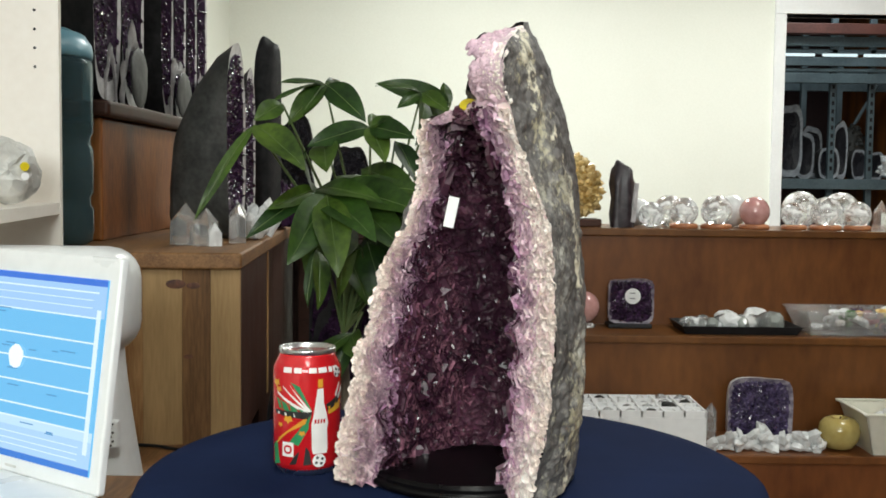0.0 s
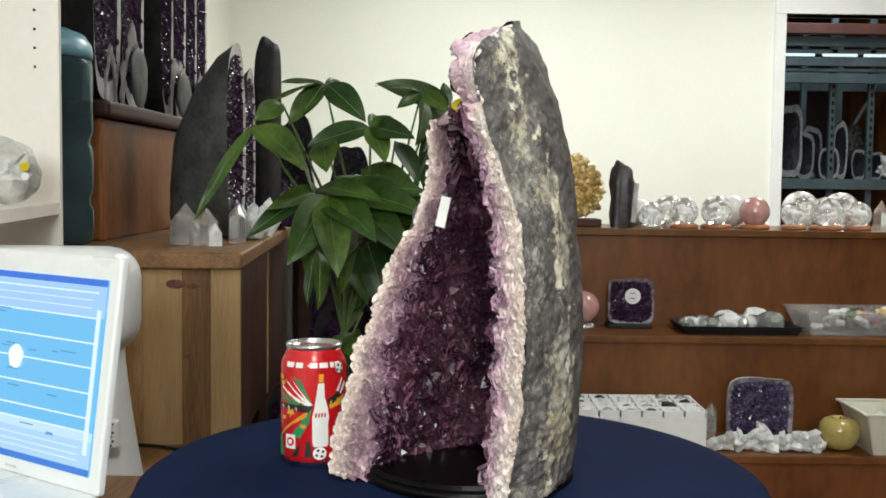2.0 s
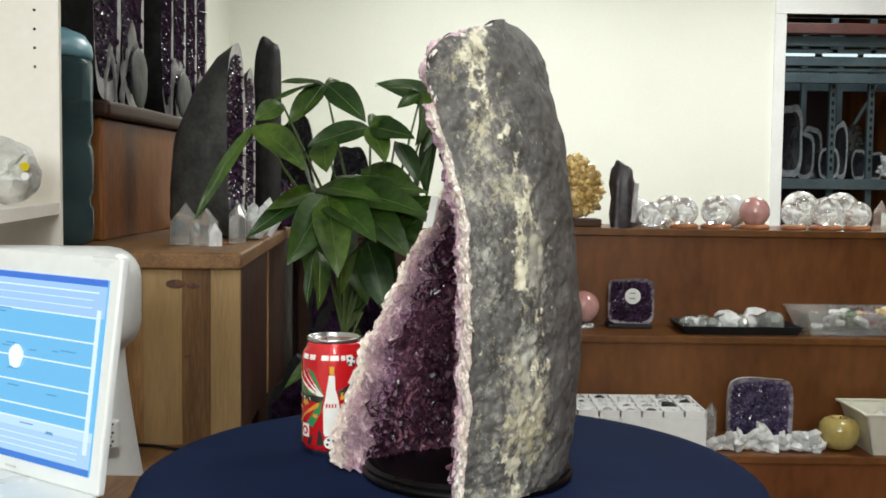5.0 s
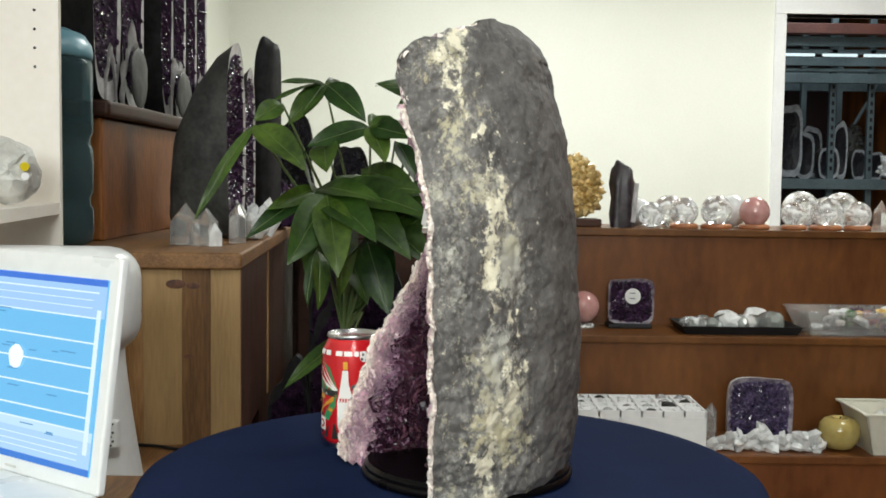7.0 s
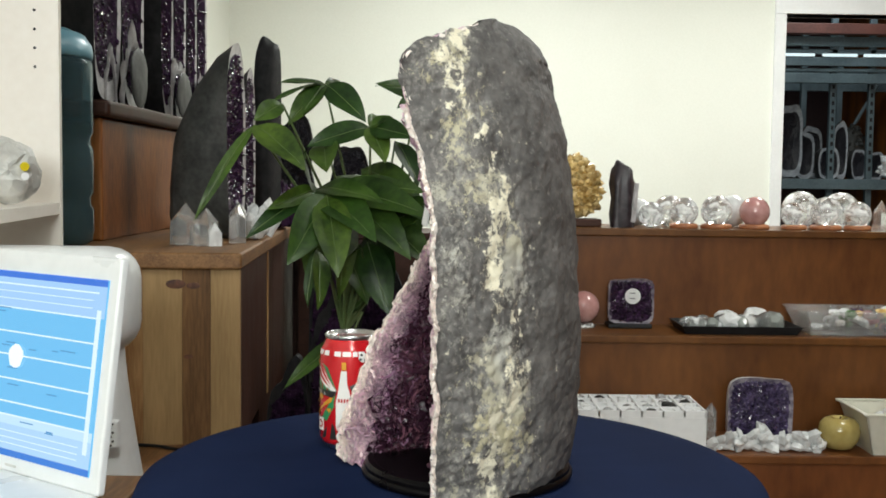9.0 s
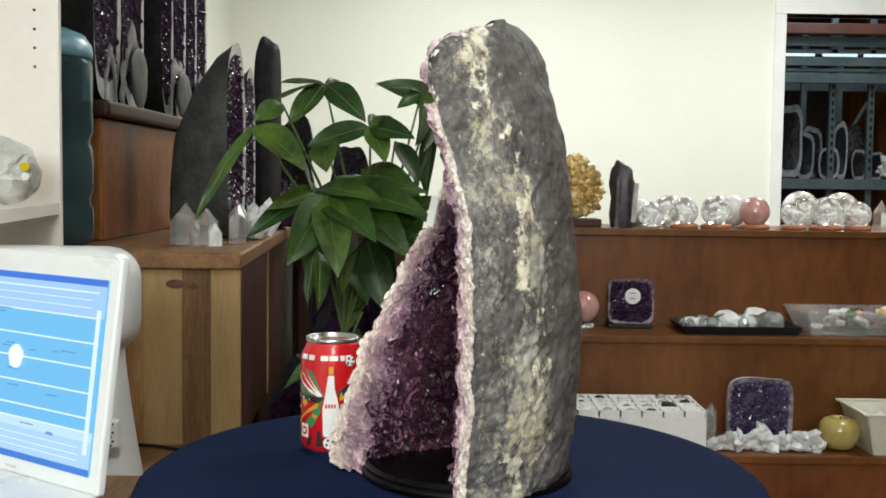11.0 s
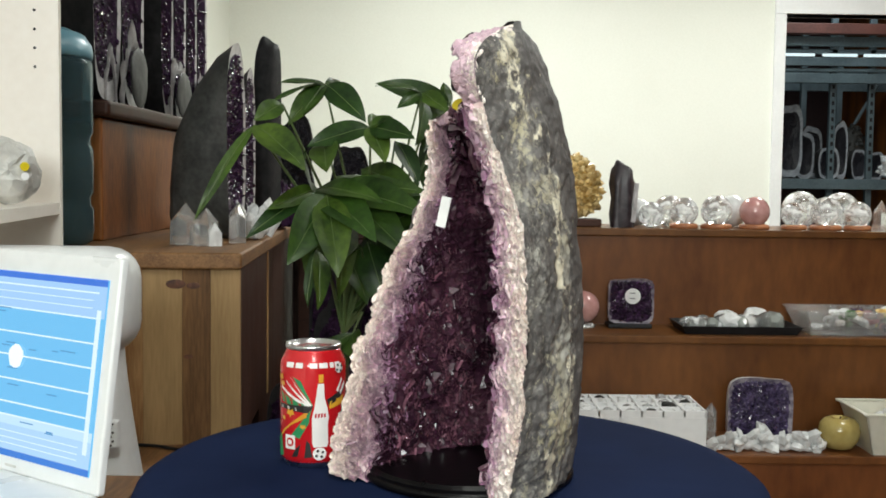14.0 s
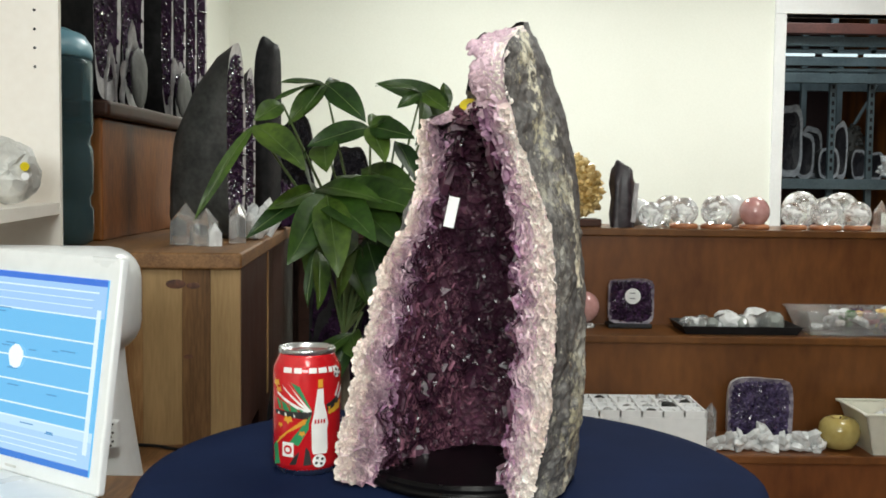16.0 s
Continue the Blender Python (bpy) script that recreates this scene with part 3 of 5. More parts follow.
def amethyst_geode():
    t = thing("amethyst_geode", pose(0, 0, TABLE + 0.007), "tall amethyst cathedral geode with grey basalt rind on a black base", "geode")
    outer = geode_surface("outer", 220)
    bm = grid_mesh(outer)
    lay = bm.verts.layers.float.new("crust")
    lay2 = bm.verts.layers.float.new("streak")
    for v in bm.verts:
        az = math.degrees(math.atan2(v.co.y, v.co.x))
        line, border = lerp_table(G_STREAK, v.co.z)
        border += 9 * noise.noise(v.co * 22) + 4 * noise.noise(v.co * 60)
        near = 1 / (1 + math.exp((az - border) / 2.5)) if az < 100 else 0.0
        v[lay] = near * (0.42 + 0.58 * math.exp(-((az - line) / 15) ** 2)) * (0.7 + 1.0 * noise.noise(v.co * 26)) * (0.75 if v.co.z > 0.3 else 1.0)
        v[lay2] = math.exp(-((az - line + 5 * math.sin(v.co.z * 37)) / 7) ** 2) * (0.8 + 0.6 * noise.noise(v.co * 18))
    for v in bm.verts:
        p = v.co
        n = Vector((p.x, p.y, 0.15 if p.z > 0.41 else 0)).normalized()
        az = math.degrees(math.atan2(p.y, p.x))
        border = lerp_table(G_STREAK, p.z)[1]
        coarse = 1.15 if az < border else 0.6
        d = 0.0045 * noise.noise(p * 14) + (0.0034 * noise.noise(p * 40) + 0.0024 * noise.noise(p * 100) + 0.0014 * noise.noise(p * 210)) * coarse
        # shallow chipped facets across the bare face
        d += 0.0016 * abs(noise.noise(Vector((p.x * 45, p.y * 45, p.z * 18 + 3)))) * (1.6 - coarse)
        v.co = p + n * d
    part("rind", bm, RIND, t, "grey basalt rind with cream mineral crust", smooth=True)
    inner = geode_surface("inner", 90)
    part("hollow", rough(grid_mesh(inner), 0.004, 60), AMETHYST, t, "dark purple crystal hollow")
    bm = scatter_crystals(inner, 4200, 0.0075, 1, 4, sink=0.45, tall=0.6)
    merge(bm, scatter_crystals(inner, 200, 0.01, 1, 5, sink=0.3))
    part("hollow_druse", bm, AMETHYST, t, "dense dark purple amethyst points")["kind"] = "stuff"
    # a paler boss of crystals low at the back of the hollow
    part("boss_druse", scatter_crystals(inner, 420, 0.0058, 1, 6, (0.52, 0.8, 0.04, 0.34), 0.3), ROSY, t, "rosy purple amethyst points low in the hollow")["kind"] = "stuff"
    # paler points put the light on the left flank into their colour
    part("lit_flank_druse", scatter_crystals(inner, 1500, 0.0062, 1, 9, (0.66, 0.95, 0.0, 0.62), 0.3), ROSY, t, "rosy purple amethyst points on the hollow's flank, paler for the light on it")["kind"] = "stuff"
    for lo, hi, seed in ((0.0, 0.06, 14), (0.86, 1.0, 15)):
        part("edge_druse", scatter_crystals(inner, 620, 0.0052, 1, seed, (lo, hi, 0, 0.97), 0.3, 1.1), MID, t, "mid purple amethyst points at the hollow's edge")["kind"] = "stuff"
    for side, seed in (("rim_right", 7), ("rim_left", 8)):
        g = geode_surface(side, 90)
        right = side == "rim_right"

        def across(a, b):
            return (a, b, 0, 0.985) if right else (1 - b, 1 - a, 0, 0.985)

        part("rim", rough(grid_mesh(g), 0.0022, 70), PALE_ROSE, t, "milky white quartz rim")
        part("rim_crust", scatter_crystals(g, 2100, 0.0027, 1, seed + 40, across(0.0, 0.42), 0.7, 0.9), PALE_WARM, t, "granular milky quartz crust")["kind"] = "stuff"
        part("rim_quartz_druse", scatter_crystals(g, 1600, 0.0036, 1, seed, across(0.16, 0.66), 0.5, 1.0), PALE_ROSE, t, "small milky rose quartz points")["kind"] = "stuff"
        part("rim_druse", scatter_crystals(g, 1800, 0.0046, 1, seed + 20, across(0.46, 0.98), 0.4, 1.05), PALE, t, "pale lavender amethyst points")["kind"] = "stuff"
        part("inner_rim_druse", scatter_crystals(g, 520, 0.0046, 1, seed + 60, across(0.85, 1.08), 0.35, 1.0), MID, t, "mid purple amethyst points")["kind"] = "stuff"
    rnd = random.Random(77)
    shapes = []
    for k in range(6):
        bm = bmesh.new()
        crystal(bm, Matrix.Identity(4), 0.0048, 0.0025, 0.0048, lean=-0.3 + 0.12 * k)
        data = bpy.data.meshes.new("rim_point")
        bm.to_mesh(data)
        bm.free()
        data.materials.append(PALE)
        shapes.append(data)
    for side, lo, hi in (("rim_right", 0.55, 0.95), ("rim_left", 0.05, 0.45)):
        g = geode_surface(side, 40)
        for k in range(140):
            u, v = rnd.uniform(lo, hi) * 8, (k + rnd.random()) / 140 * 39.0
            i, j = min(int(u), 7), min(int(v), 39)
            p = g[j][i] + (g[j][i + 1] - g[j][i]) * (u - i) + (g[j + 1][i] - g[j][i]) * (v - j)
            n = (g[j][i + 1] - g[j][i]).cross(g[j + 1][i] - g[j][i]).normalized()
            d = (n + Vector((rnd.gauss(0, 0.3), rnd.gauss(0, 0.3), rnd.gauss(0, 0.3)))).normalized()
            q = new("rim_point", shapes[k % 6])
            q.parent = t
            q.matrix_basis = Matrix.Translation(p - d * 0.001) @ d.to_track_quat("Z", "Y").to_matrix().to_4x4() @ pose(0, 0, 0, 0, 0, rnd.uniform(0, 60)) @ Matrix.Scale(rnd.uniform(0.7, 1.3), 4)
    # solid crystal head above the hollow
    head = bmesh.new()
    rows = []
    for k in range(13):
        h = HOLLOW_TOP - 0.01 + (0.4435 - HOLLOW_TOP + 0.01) * k / 12
        o, _ = geode_sections(h)
        rows.append([o[-1] + (o[0] - o[-1]) * i / 8 + Vector((0.001, 0.007 * math.sin(math.pi * i / 8) * (1 - k / 12), h)) for i in range(9)])
    part("head", rough(grid_mesh(rows, head), 0.0025, 60), LAVENDER, t, "pale lavender crystal head")
    part("head_crust", scatter_crystals(rows, 420, 0.0032, 1, 32, (0.3, 0.98, 0.05, 0.97), 0.6, 0.8), PALE_WARM, t, "granular milky quartz crust")["kind"] = "stuff"
    part("head_druse", scatter_crystals(rows, 620, 0.0036, 1, 31, (0.04, 0.7, 0.0, 0.93), 0.5, 1.0), LAVENDER, t, "pale lavender amethyst points")["kind"] = "stuff"
    part("price_tag", box(-0.0055, -0.0006, -0.015, 0.0055, 0.0006, 0.015), PAPER, t, "blank white paper tag").matrix_basis = pose(-0.0243, -0.048, 0.2625, -6, 10, -25)
    st = lathe([(0.0105, 0), (0.0105, 0.001), (0.009, 0.0018)], 24)
    st.transform(Matrix.Diagonal((1, 0.58, 1, 1)))
    part("sticker", st, YELLOW, t, "oval yellow sticker").matrix_basis = pose(-0.0085, -0.05, 0.3662, 78, 0, -32)
    return t


def drinks_can():
    t = thing("drinks_can", pose(0, 0, TABLE), "red aluminium drinks can with football and bottle print", "drinks can")
    C = Matrix.Translation((-0.1705, 0.004, 0)) @ Matrix.Scale(1.05, 4)
    R = 0.0331
    bm = lathe([(0.0235, 0.0), (0.0255, 0.0005), (0.0285, 0.004), (0.0322, 0.0095), (R, 0.012), (R, 0.06), (R, 0.1015), (0.0322, 0.1055), (0.03, 0.1095), (0.0275, 0.1145), (0.0268, 0.117)], 64)
    bm.transform(C)
    body = part("body", bm, RED, t, "red printed can wall", True)
    bm = lathe([(0.0266, 0.1165), (0.0277, 0.1185), (0.0279, 0.1205), (0.0272, 0.122), (0.0262, 0.1212), (0.0252, 0.116), (0.0235, 0.1155), (0.0, 0.1158)], 48, cap=False)
    bm.transform(C)
    lid = part("lid", bm, ALU, t, "bare aluminium lid", True)
    bm = box(-0.007, -0.012, 0.1165, 0.007, 0.012, 0.118, 0.0005)
    bm.transform(C @ pose(0.002, -0.002, 0, 0, 0, 35))
    part("pull_tab", bm, ALU, lid)
    bm = lathe([(0.0236, 0.0), (0.0257, 0.0004), (0.0287, 0.0041), (0.0312, 0.0081), (0.0309, 0.0083)], 48, cap=False)
    bm.transform(C)
    part("base_rim", bm, ALU, t)
    face0 = -82.8

    def ink(name, points, mat, lift=0.0003, label=""):
        """A printed patch on the can wall: (degrees from the middle, height in mm) corners."""
        b = bmesh.new()
        f = b.faces.new([b.verts.new((a * 0.577e-3, 0, z * 1e-3)) for a, z in points])
        bmesh.ops.triangulate(b, faces=[f])
        for _ in range(2):
            bmesh.ops.subdivide_edges(b, edges=b.edges[:], cuts=1, use_grid_fill=True)
        for v in b.verts:
            a = radians(face0) + v.co.x / 0.577e-3 * math.pi / 180
            z = v.co.z
            r = R + lift if z <= 0.1015 else R + lift - (z - 0.1015) ** 1.4 * 0.9 - (z - 0.1015) * 0.18
            v.co = C @ Vector((r * math.cos(a), r * math.sin(a), z))
        bmesh.ops.recalc_face_normals(b, faces=b.faces[:])
        return part(name, b, mat, body, label)

    def disc(a, z, r, n=14):
        return [(a + r / 0.577 * math.cos(2 * math.pi * i / n), z + r * math.sin(2 * math.pi * i / n)) for i in range(n)]

    def star(a, z, r, turn=0.3):
        return [(a + (r if i % 2 else r * 0.45) / 0.577 * math.cos(math.pi * i / 5 + turn), z + (r if i % 2 else r * 0.45) * math.sin(math.pi * i / 5 + turn)) for i in range(10)]

    # fans of green and white rays
    for k, (a1, z1, a2, z2, m) in enumerate([(-60, 76, -52, 66, INK_GREEN), (-58, 82, -56, 79, INK_WHITE), (-28, 92, -12, 88, INK_GREEN), (-44, 88, -40, 85, INK_WHITE), (-34, 92, -31, 90, INK_WHITE),
                                             (-56, 62, -54, 60, INK_WHITE), (-30, 34, -14, 31, INK_GREEN), (-60, 30, -50, 38, INK_ORANGE), (70, 72, 66, 64, INK_ORANGE), (78, 82, 60, 70, INK_BLACK), (-64, 64, -60, 60, INK_BLACK)]):
        ink("ray", [(10, 62 + 0.2 * k), (a1, z1), (a2, z2), (12, 58 - 0.2 * k)], m, 0.0003 + 0.00004 * k)
    ink("shade", [(-66, 10), (-50, 12), (-58, 34), (-70, 28)], INK_GREEN)
    ink("shade", [(-30, 12), (-18, 13), (-12, 26), (-22, 20)], INK_BLACK)
    ink("shade", [(-6, 12), (8, 13), (4, 26), (-2, 30)], INK_BLACK)
    bottle = [(10, 23), (33, 23), (35, 27), (33, 36), (34, 46), (36, 52), (33, 62), (28, 72), (27, 86), (17, 86), (16, 72), (11, 62), (7, 52), (9, 46), (9, 36), (8, 27)]
    ink("bottle_outline", [(21 + (a - 21) * 1.3, 54 + (z - 54) * 1.05) for a, z in bottle], RED, 0.0008)
    ink("bottle_print", bottle, INK_WHITE, 0.0011, "white bottle silhouette")
    for a in (12, 17, 22, 27):
        ink("lettering_bar", [(a, 52), (a + 3, 53), (a + 3, 57), (a, 56)], RED, 0.0014)
    ink("bottle_cap", [(18, 87), (26, 87), (26, 95), (18, 95)], INK_ORANGE, 0.0011)
    for a, z, r in ((20, 13.5, 6.5), (56, 101, 5)):
        ink("football", disc(a, z + 3 if z < 50 else z - 1, r), INK_WHITE, 0.0015)
        for k in range(4):
            ink("football_patch", disc(a + 6 * math.cos(1.6 * k + 0.5), (z + 3 if z < 50 else z - 1) + 3.4 * math.sin(1.6 * k + 0.5), 1.5, 6), INK_BLACK, 0.0018)
    for a, z, r in ((-32, 56, 5), (-58, 90, 5), (-8, 43, 3.4), (-48, 50, 3), (-52, 84, 4)):
        ink("star", star(a, z, r), INK_ORANGE, 0.0009)
    ink("square_mark", [(-43, 20), (-22, 20), (-22, 34), (-43, 34)], INK_WHITE, 0.0009)
    ink("square_mark_ring", disc(-32, 27, 4.5), RED, 0.0012)
    ink("square_mark_dot", disc(-32, 27, 2.5), INK_WHITE, 0.0015)
    for a0, a1 in ((-42, -26), (-22, -9), (3, 16), (19, 34), (38, 46), (48, 60)):
        ink("lettering_bar", [(a0, 101), (a1, 101), (a1, 106), (a0, 106)], INK_WHITE, 0.0006)
    ink("curl", [(50, 78), (62, 90), (64, 88), (54, 76)], INK_WHITE, 0.0013)
    ink("curl", [(58, 76), (70, 86), (72, 83), (60, 73)], INK_WHITE, 0.0013)
    return t


TURNING = [round_table(), tablecloth(), display_disc(), amethyst_geode(), drinks_can()]

# ---------------- stepped display shelves ----------------
# tread heights and front edges: (z, front y)
TIERS = [(0.915, 1.82), (0.651, 1.62), (0.404, 1.39), (0.15, 1.16)]


def stepped_shelf():
    t = thing("stepped_shelf", pose(0, 0, 0), "brown stained wooden stepped display shelf crowded with minerals", "display shelf")
    x0, x1 = -0.02, 2.3
    for i, (z, y) in enumerate(TIERS):
        back = TIERS[i - 1][1] + 0.016 if i else 2.12
        part("tread", box(x0, y - 0.012, z - 0.02, x1, back, z, 0.003), SHELF, t)
        low = TIERS[i + 1][0] if i + 1 < len(TIERS) else 0.0
        part("riser", box(x0, y, low + 0.0005, x1, y + 0.016, z - 0.0205), SHELF, t)
    part("back_panel", box(x0, 2.121, 0, x1, 2.137, 0.91), SHELF, t)
    for x in (x0 - 0.017, x1 + 0.001):
        for i, (z, y) in enumerate(TIERS):
            back = TIERS[i - 1][1] - 0.001 if i else 2.137
            part("side_panel", box(x, y, 0, x + 0.016, back, z), SHELF, t)


stepped_shelf()

Z1, Z2, Z3 = (z for z, _ in TIERS[:3])


def sphere_on_ring(x, y, z, r, mat, label, ring=True, group="polished spheres on the shelf"):
    t = thing("crystal_ball", pose(x, y, z), label, "crystal ball", group)
    up = 0.0
    if ring:
        part("ring_stand", lathe([(r * 0.62, 0), (r * 0.95, 0.0), (r * 1.0, 0.004), (r * 0.95, 0.012), (r * 0.75, 0.014), (r * 0.62, 0.01), (r * 0.62, 0)], 32, cap=False), RING, t, "turned orange-brown wooden ring", True)
        up = 0.006
    part("ball", ball(r, pose(0, 0, r + up), 4), mat, t, "", True)


def cluster(name, m, label, category, mat, n, spread, size, height, seed, group="", under=None):
    """A lump set with crystal points."""
    rnd = random.Random(seed)
    t = thing(name, m, label, category, group)
    bm = bmesh.new()
    few = n <= 20
    for _ in range(n):
        a, r = rnd.uniform(0, 6.28), spread * math.sqrt(rnd.random())
        d = Vector((math.cos(a) * r / spread * 0.8 + rnd.gauss(0, 0.2), math.sin(a) * r / spread * 0.8 + rnd.gauss(0, 0.2), 1)).normalized()
        s = size * rnd.uniform(0.5, 1.2)
        mm = Matrix.Translation((math.cos(a) * r, math.sin(a) * r * 0.7, 0)) @ d.to_track_quat("Z", "Y").to_matrix().to_4x4()
        crystal(bm, Matrix.Translation((0, 0, s)) @ mm, s, height * rnd.uniform(0.25, 0.8), s * 1.3, lean=rnd.uniform(-0.3, 0.3))
        if few:
            part("point", bm, mat, t)
            bm = bmesh.new()
    if few:
        bm.free()
    else:
        part("druse", bm, mat, t)["kind"] = "stuff"
    own = ball(1.0, None, 3)
    own.transform(Matrix.Diagonal((spread, spread * 0.75, height * 0.35, 1)))
    rough(own, spread * 0.12, 3 / spread, seed)
    low = min(v.co.z for v in own.verts)
    bmesh.ops.translate(own, verts=own.verts[:], vec=(0, 0, -low))
    part("base_stone", own, under or mat, t)
    return t


def druse_lump(name, m, label, category, mat, dims, size, n, seed, group="", tall=1.0):
    """A rounded stone covered all over with short crystals."""
    rnd = random.Random(seed)
    t = thing(name, m, label, category, group)
    own = ball(1.0, None, 3)
    own.transform(Matrix.Diagonal((*dims, 1)))
    rough(own, min(dims) * 0.22, 0.9 / min(dims), seed)
    low = min(v.co.z for v in own.verts)
    bmesh.ops.translate(own, verts=own.verts[:], vec=(0, 0, -low))
    own.normal_update()
    spots = [(v.co.copy(), v.normal.copy()) for v in own.verts if v.co.z > dims[2] * 0.25]
    part("base_stone", own, mat, t)
    bm = bmesh.new()
    for _ in range(n):
        p, d = rnd.choice(spots)
        d = (d + Vector((rnd.gauss(0, 0.3), rnd.gauss(0, 0.3), rnd.gauss(0, 0.3)))).normalized()
        r = size * rnd.uniform(0.5, 1.2)
        crystal(bm, Matrix.Translation(p - d * r * 0.5) @ d.to_track_quat("Z", "Y").to_matrix().to_4x4(), r, r * rnd.uniform(0.5, 1.6) * tall, r * 1.1 * tall, lean=rnd.uniform(-0.3, 0.3))
        if n <= 20:
            part("point", bm, mat, t)
            bm = bmesh.new()
    if n > 20:
        part("druse", bm, mat, t)["kind"] = "stuff"
    else:
        bm.free()
    return t


def cut_geode(name, m, w, h, d, label, seed, group="", sticker=False, face=None, lobes=0.16, shell=None, square=3.2, rim=None, inset=0.88, slope=0.0):
    """A free-standing geode with a cut front (towards -y): pale rim, crystal face, rough back."""
    rnd = random.Random(seed)
    t = thing(name, m, label, "geode", group)
    n = 40

    def outline(k):
        pts = []
        for i in range(n):
            a = 2 * math.pi * i / n
            c, s = math.cos(a), math.sin(a)
            q = (abs(c) ** square + abs(s) ** square) ** (-1 / square)
            wob = 1 + lobes * noise.noise(Vector((c * 1.3, s * 1.3, seed)))
            pts.append(Vector((c * q * wob * w / 2 * k, 0, h / 2 + s * q * wob * h / 2 * (1 if k == 1 else k))))
        low = min(p.z for p in pts)
        for p in pts:
            p.z = max(p.z, 0.0)
        return pts

    o, i_ = outline(1), outline(inset)
    bm = bmesh.new()
    rows = [[bm.verts.new(p) for p in o]]
    for f, k in ((0.25, 1.0), (0.6, 0.93), (0.88, 0.75), (1.0, 0.45)):
        rows.append([bm.verts.new((p.x * k, d * f, max(0, (p.z * k if f > 0.3 else p.z) * (1 - slope * f)))) for p in o])
    for a, b in zip(rows, rows[1:]):
        for i in range(n):
            bm.faces.new((a[i], b[i], b[(i + 1) % n], a[(i + 1) % n]))
    bm.faces.new(rows[-1])
    bmesh.ops.recalc_face_normals(bm, faces=bm.faces[:])
    for v in bm.verts:
        if v.co.y > 0.01 * d and v.co.z > 0.002:
            v.co += noise.noise_vector(v.co * 30) * min(w, d) * 0.03
    part("shell", bm, shell or SLATE, t, "grey stone shell", True)
    bm = bmesh.new()
    a, b = [bm.verts.new(p) for p in o], [bm.verts.new(p + Vector((0, 0.004, 0))) for p in i_]
    for i in range(n):
        bm.faces.new((a[i], a[(i + 1) % n], b[(i + 1) % n], b[i]))
    part("rim", bm, rim or AGATE, t, "paler stone rim")
    grid = [[Vector((0, 0.5 * d * 0.5, h / 2)) + (Vector((p.x, 0.004, p.z)) - Vector((0, 0.5 * d * 0.5, h / 2))) * k for p in i_ + i_[:1]] for k in (0.02, 0.25, 0.5, 0.75, 1.0)]
    part("hollow", rough(grid_mesh(grid), 0.003, 50), face or DEEP_BASE, t, "dark purple crystal face")
    cr = bmesh.new()
    for _ in range(int(min(1100, 160 + w * h * 32000))):
        k, i = math.sqrt(rnd.random()), rnd.randrange(n)
        p = Vector((0, 0.25 * d, h / 2)) + (Vector((i_[i].x, 0.004, i_[i].z)) - Vector((0, 0.25 * d, h / 2))) * k
        dd = Vector((rnd.gauss(0, 0.4), -1, rnd.gauss(0, 0.4))).normalized()
        s = min(0.0045, w * 0.045) * rnd.uniform(0.5, 1.2)
        crystal(cr, Matrix.Translation(p) @ dd.to_track_quat("Z", "Y").to_matrix().to_4x4(), s, s * 0.5, s * 1.1, lean=rnd.uniform(-0.3, 0.3))
    part("druse", cr, face or DEEP, t)["kind"] = "stuff"
    if sticker:
        st = lathe([(0.021, 0), (0.021, 0.0012)], 28)
        st.transform(pose(w * 0.02, -0.008, h * 0.62, 90, 0, 0))
        s = part("sticker", st, PAPER, t, "round white price sticker")
        for k in range(2):
            part("lettering_bar", box(w * 0.02 - 0.008, -0.0102, h * (0.56 + 0.12 * k), w * 0.02 + 0.006, -0.0093, h * (0.56 + 0.12 * k) + 0.002), INK_BLACK, s)
    return t


# top tread
druse_lump("citrine_cluster", pose(0.338, 1.93, Z1 + 0.022), "golden citrine crystal cluster on a dark wooden stand", "crystal cluster", CITRINE, (0.068, 0.045, 0.084), 0.0095, 420, 5)
single("wooden_stand", box(-0.085, -0.05, 0, 0.075, 0.05, 0.022, 0.004), DARK, pose(0.335, 1.93, Z1), "small dark wooden stand under the citrine", "stand")


def amethyst_point():
    t = thing("amethyst_point", pose(0.466, 1.885, Z1), "dark amethyst tower with a pale polished edge", "crystal")
    bm = bmesh.new()
    crystal(bm, Matrix.Diagonal((1, 0.7, 1, 1)), 0.041, 0.145, 0.042, 6, -0.3)
    bmesh.ops.subdivide_edges(bm, edges=bm.edges[:], cuts=3, use_grid_fill=True)
    part("body", rough(bm, 0.0065, 30), material("smoky_amethyst", (0.012, 0.009, 0.012), (0.05, 0.038, 0.045), 0.4, scale=40, bump=0.5), t, "", True)
    bm = box(-0.002, -0.004, 0.01, 0.012, 0.004, 0.12, 0.002)
    bm.transform(pose(0.02, -0.025, 0.005, 0, 6, 20))
    part("edge_face", rough(bm, 0.002, 50), AGATE, t, "white agate edge")


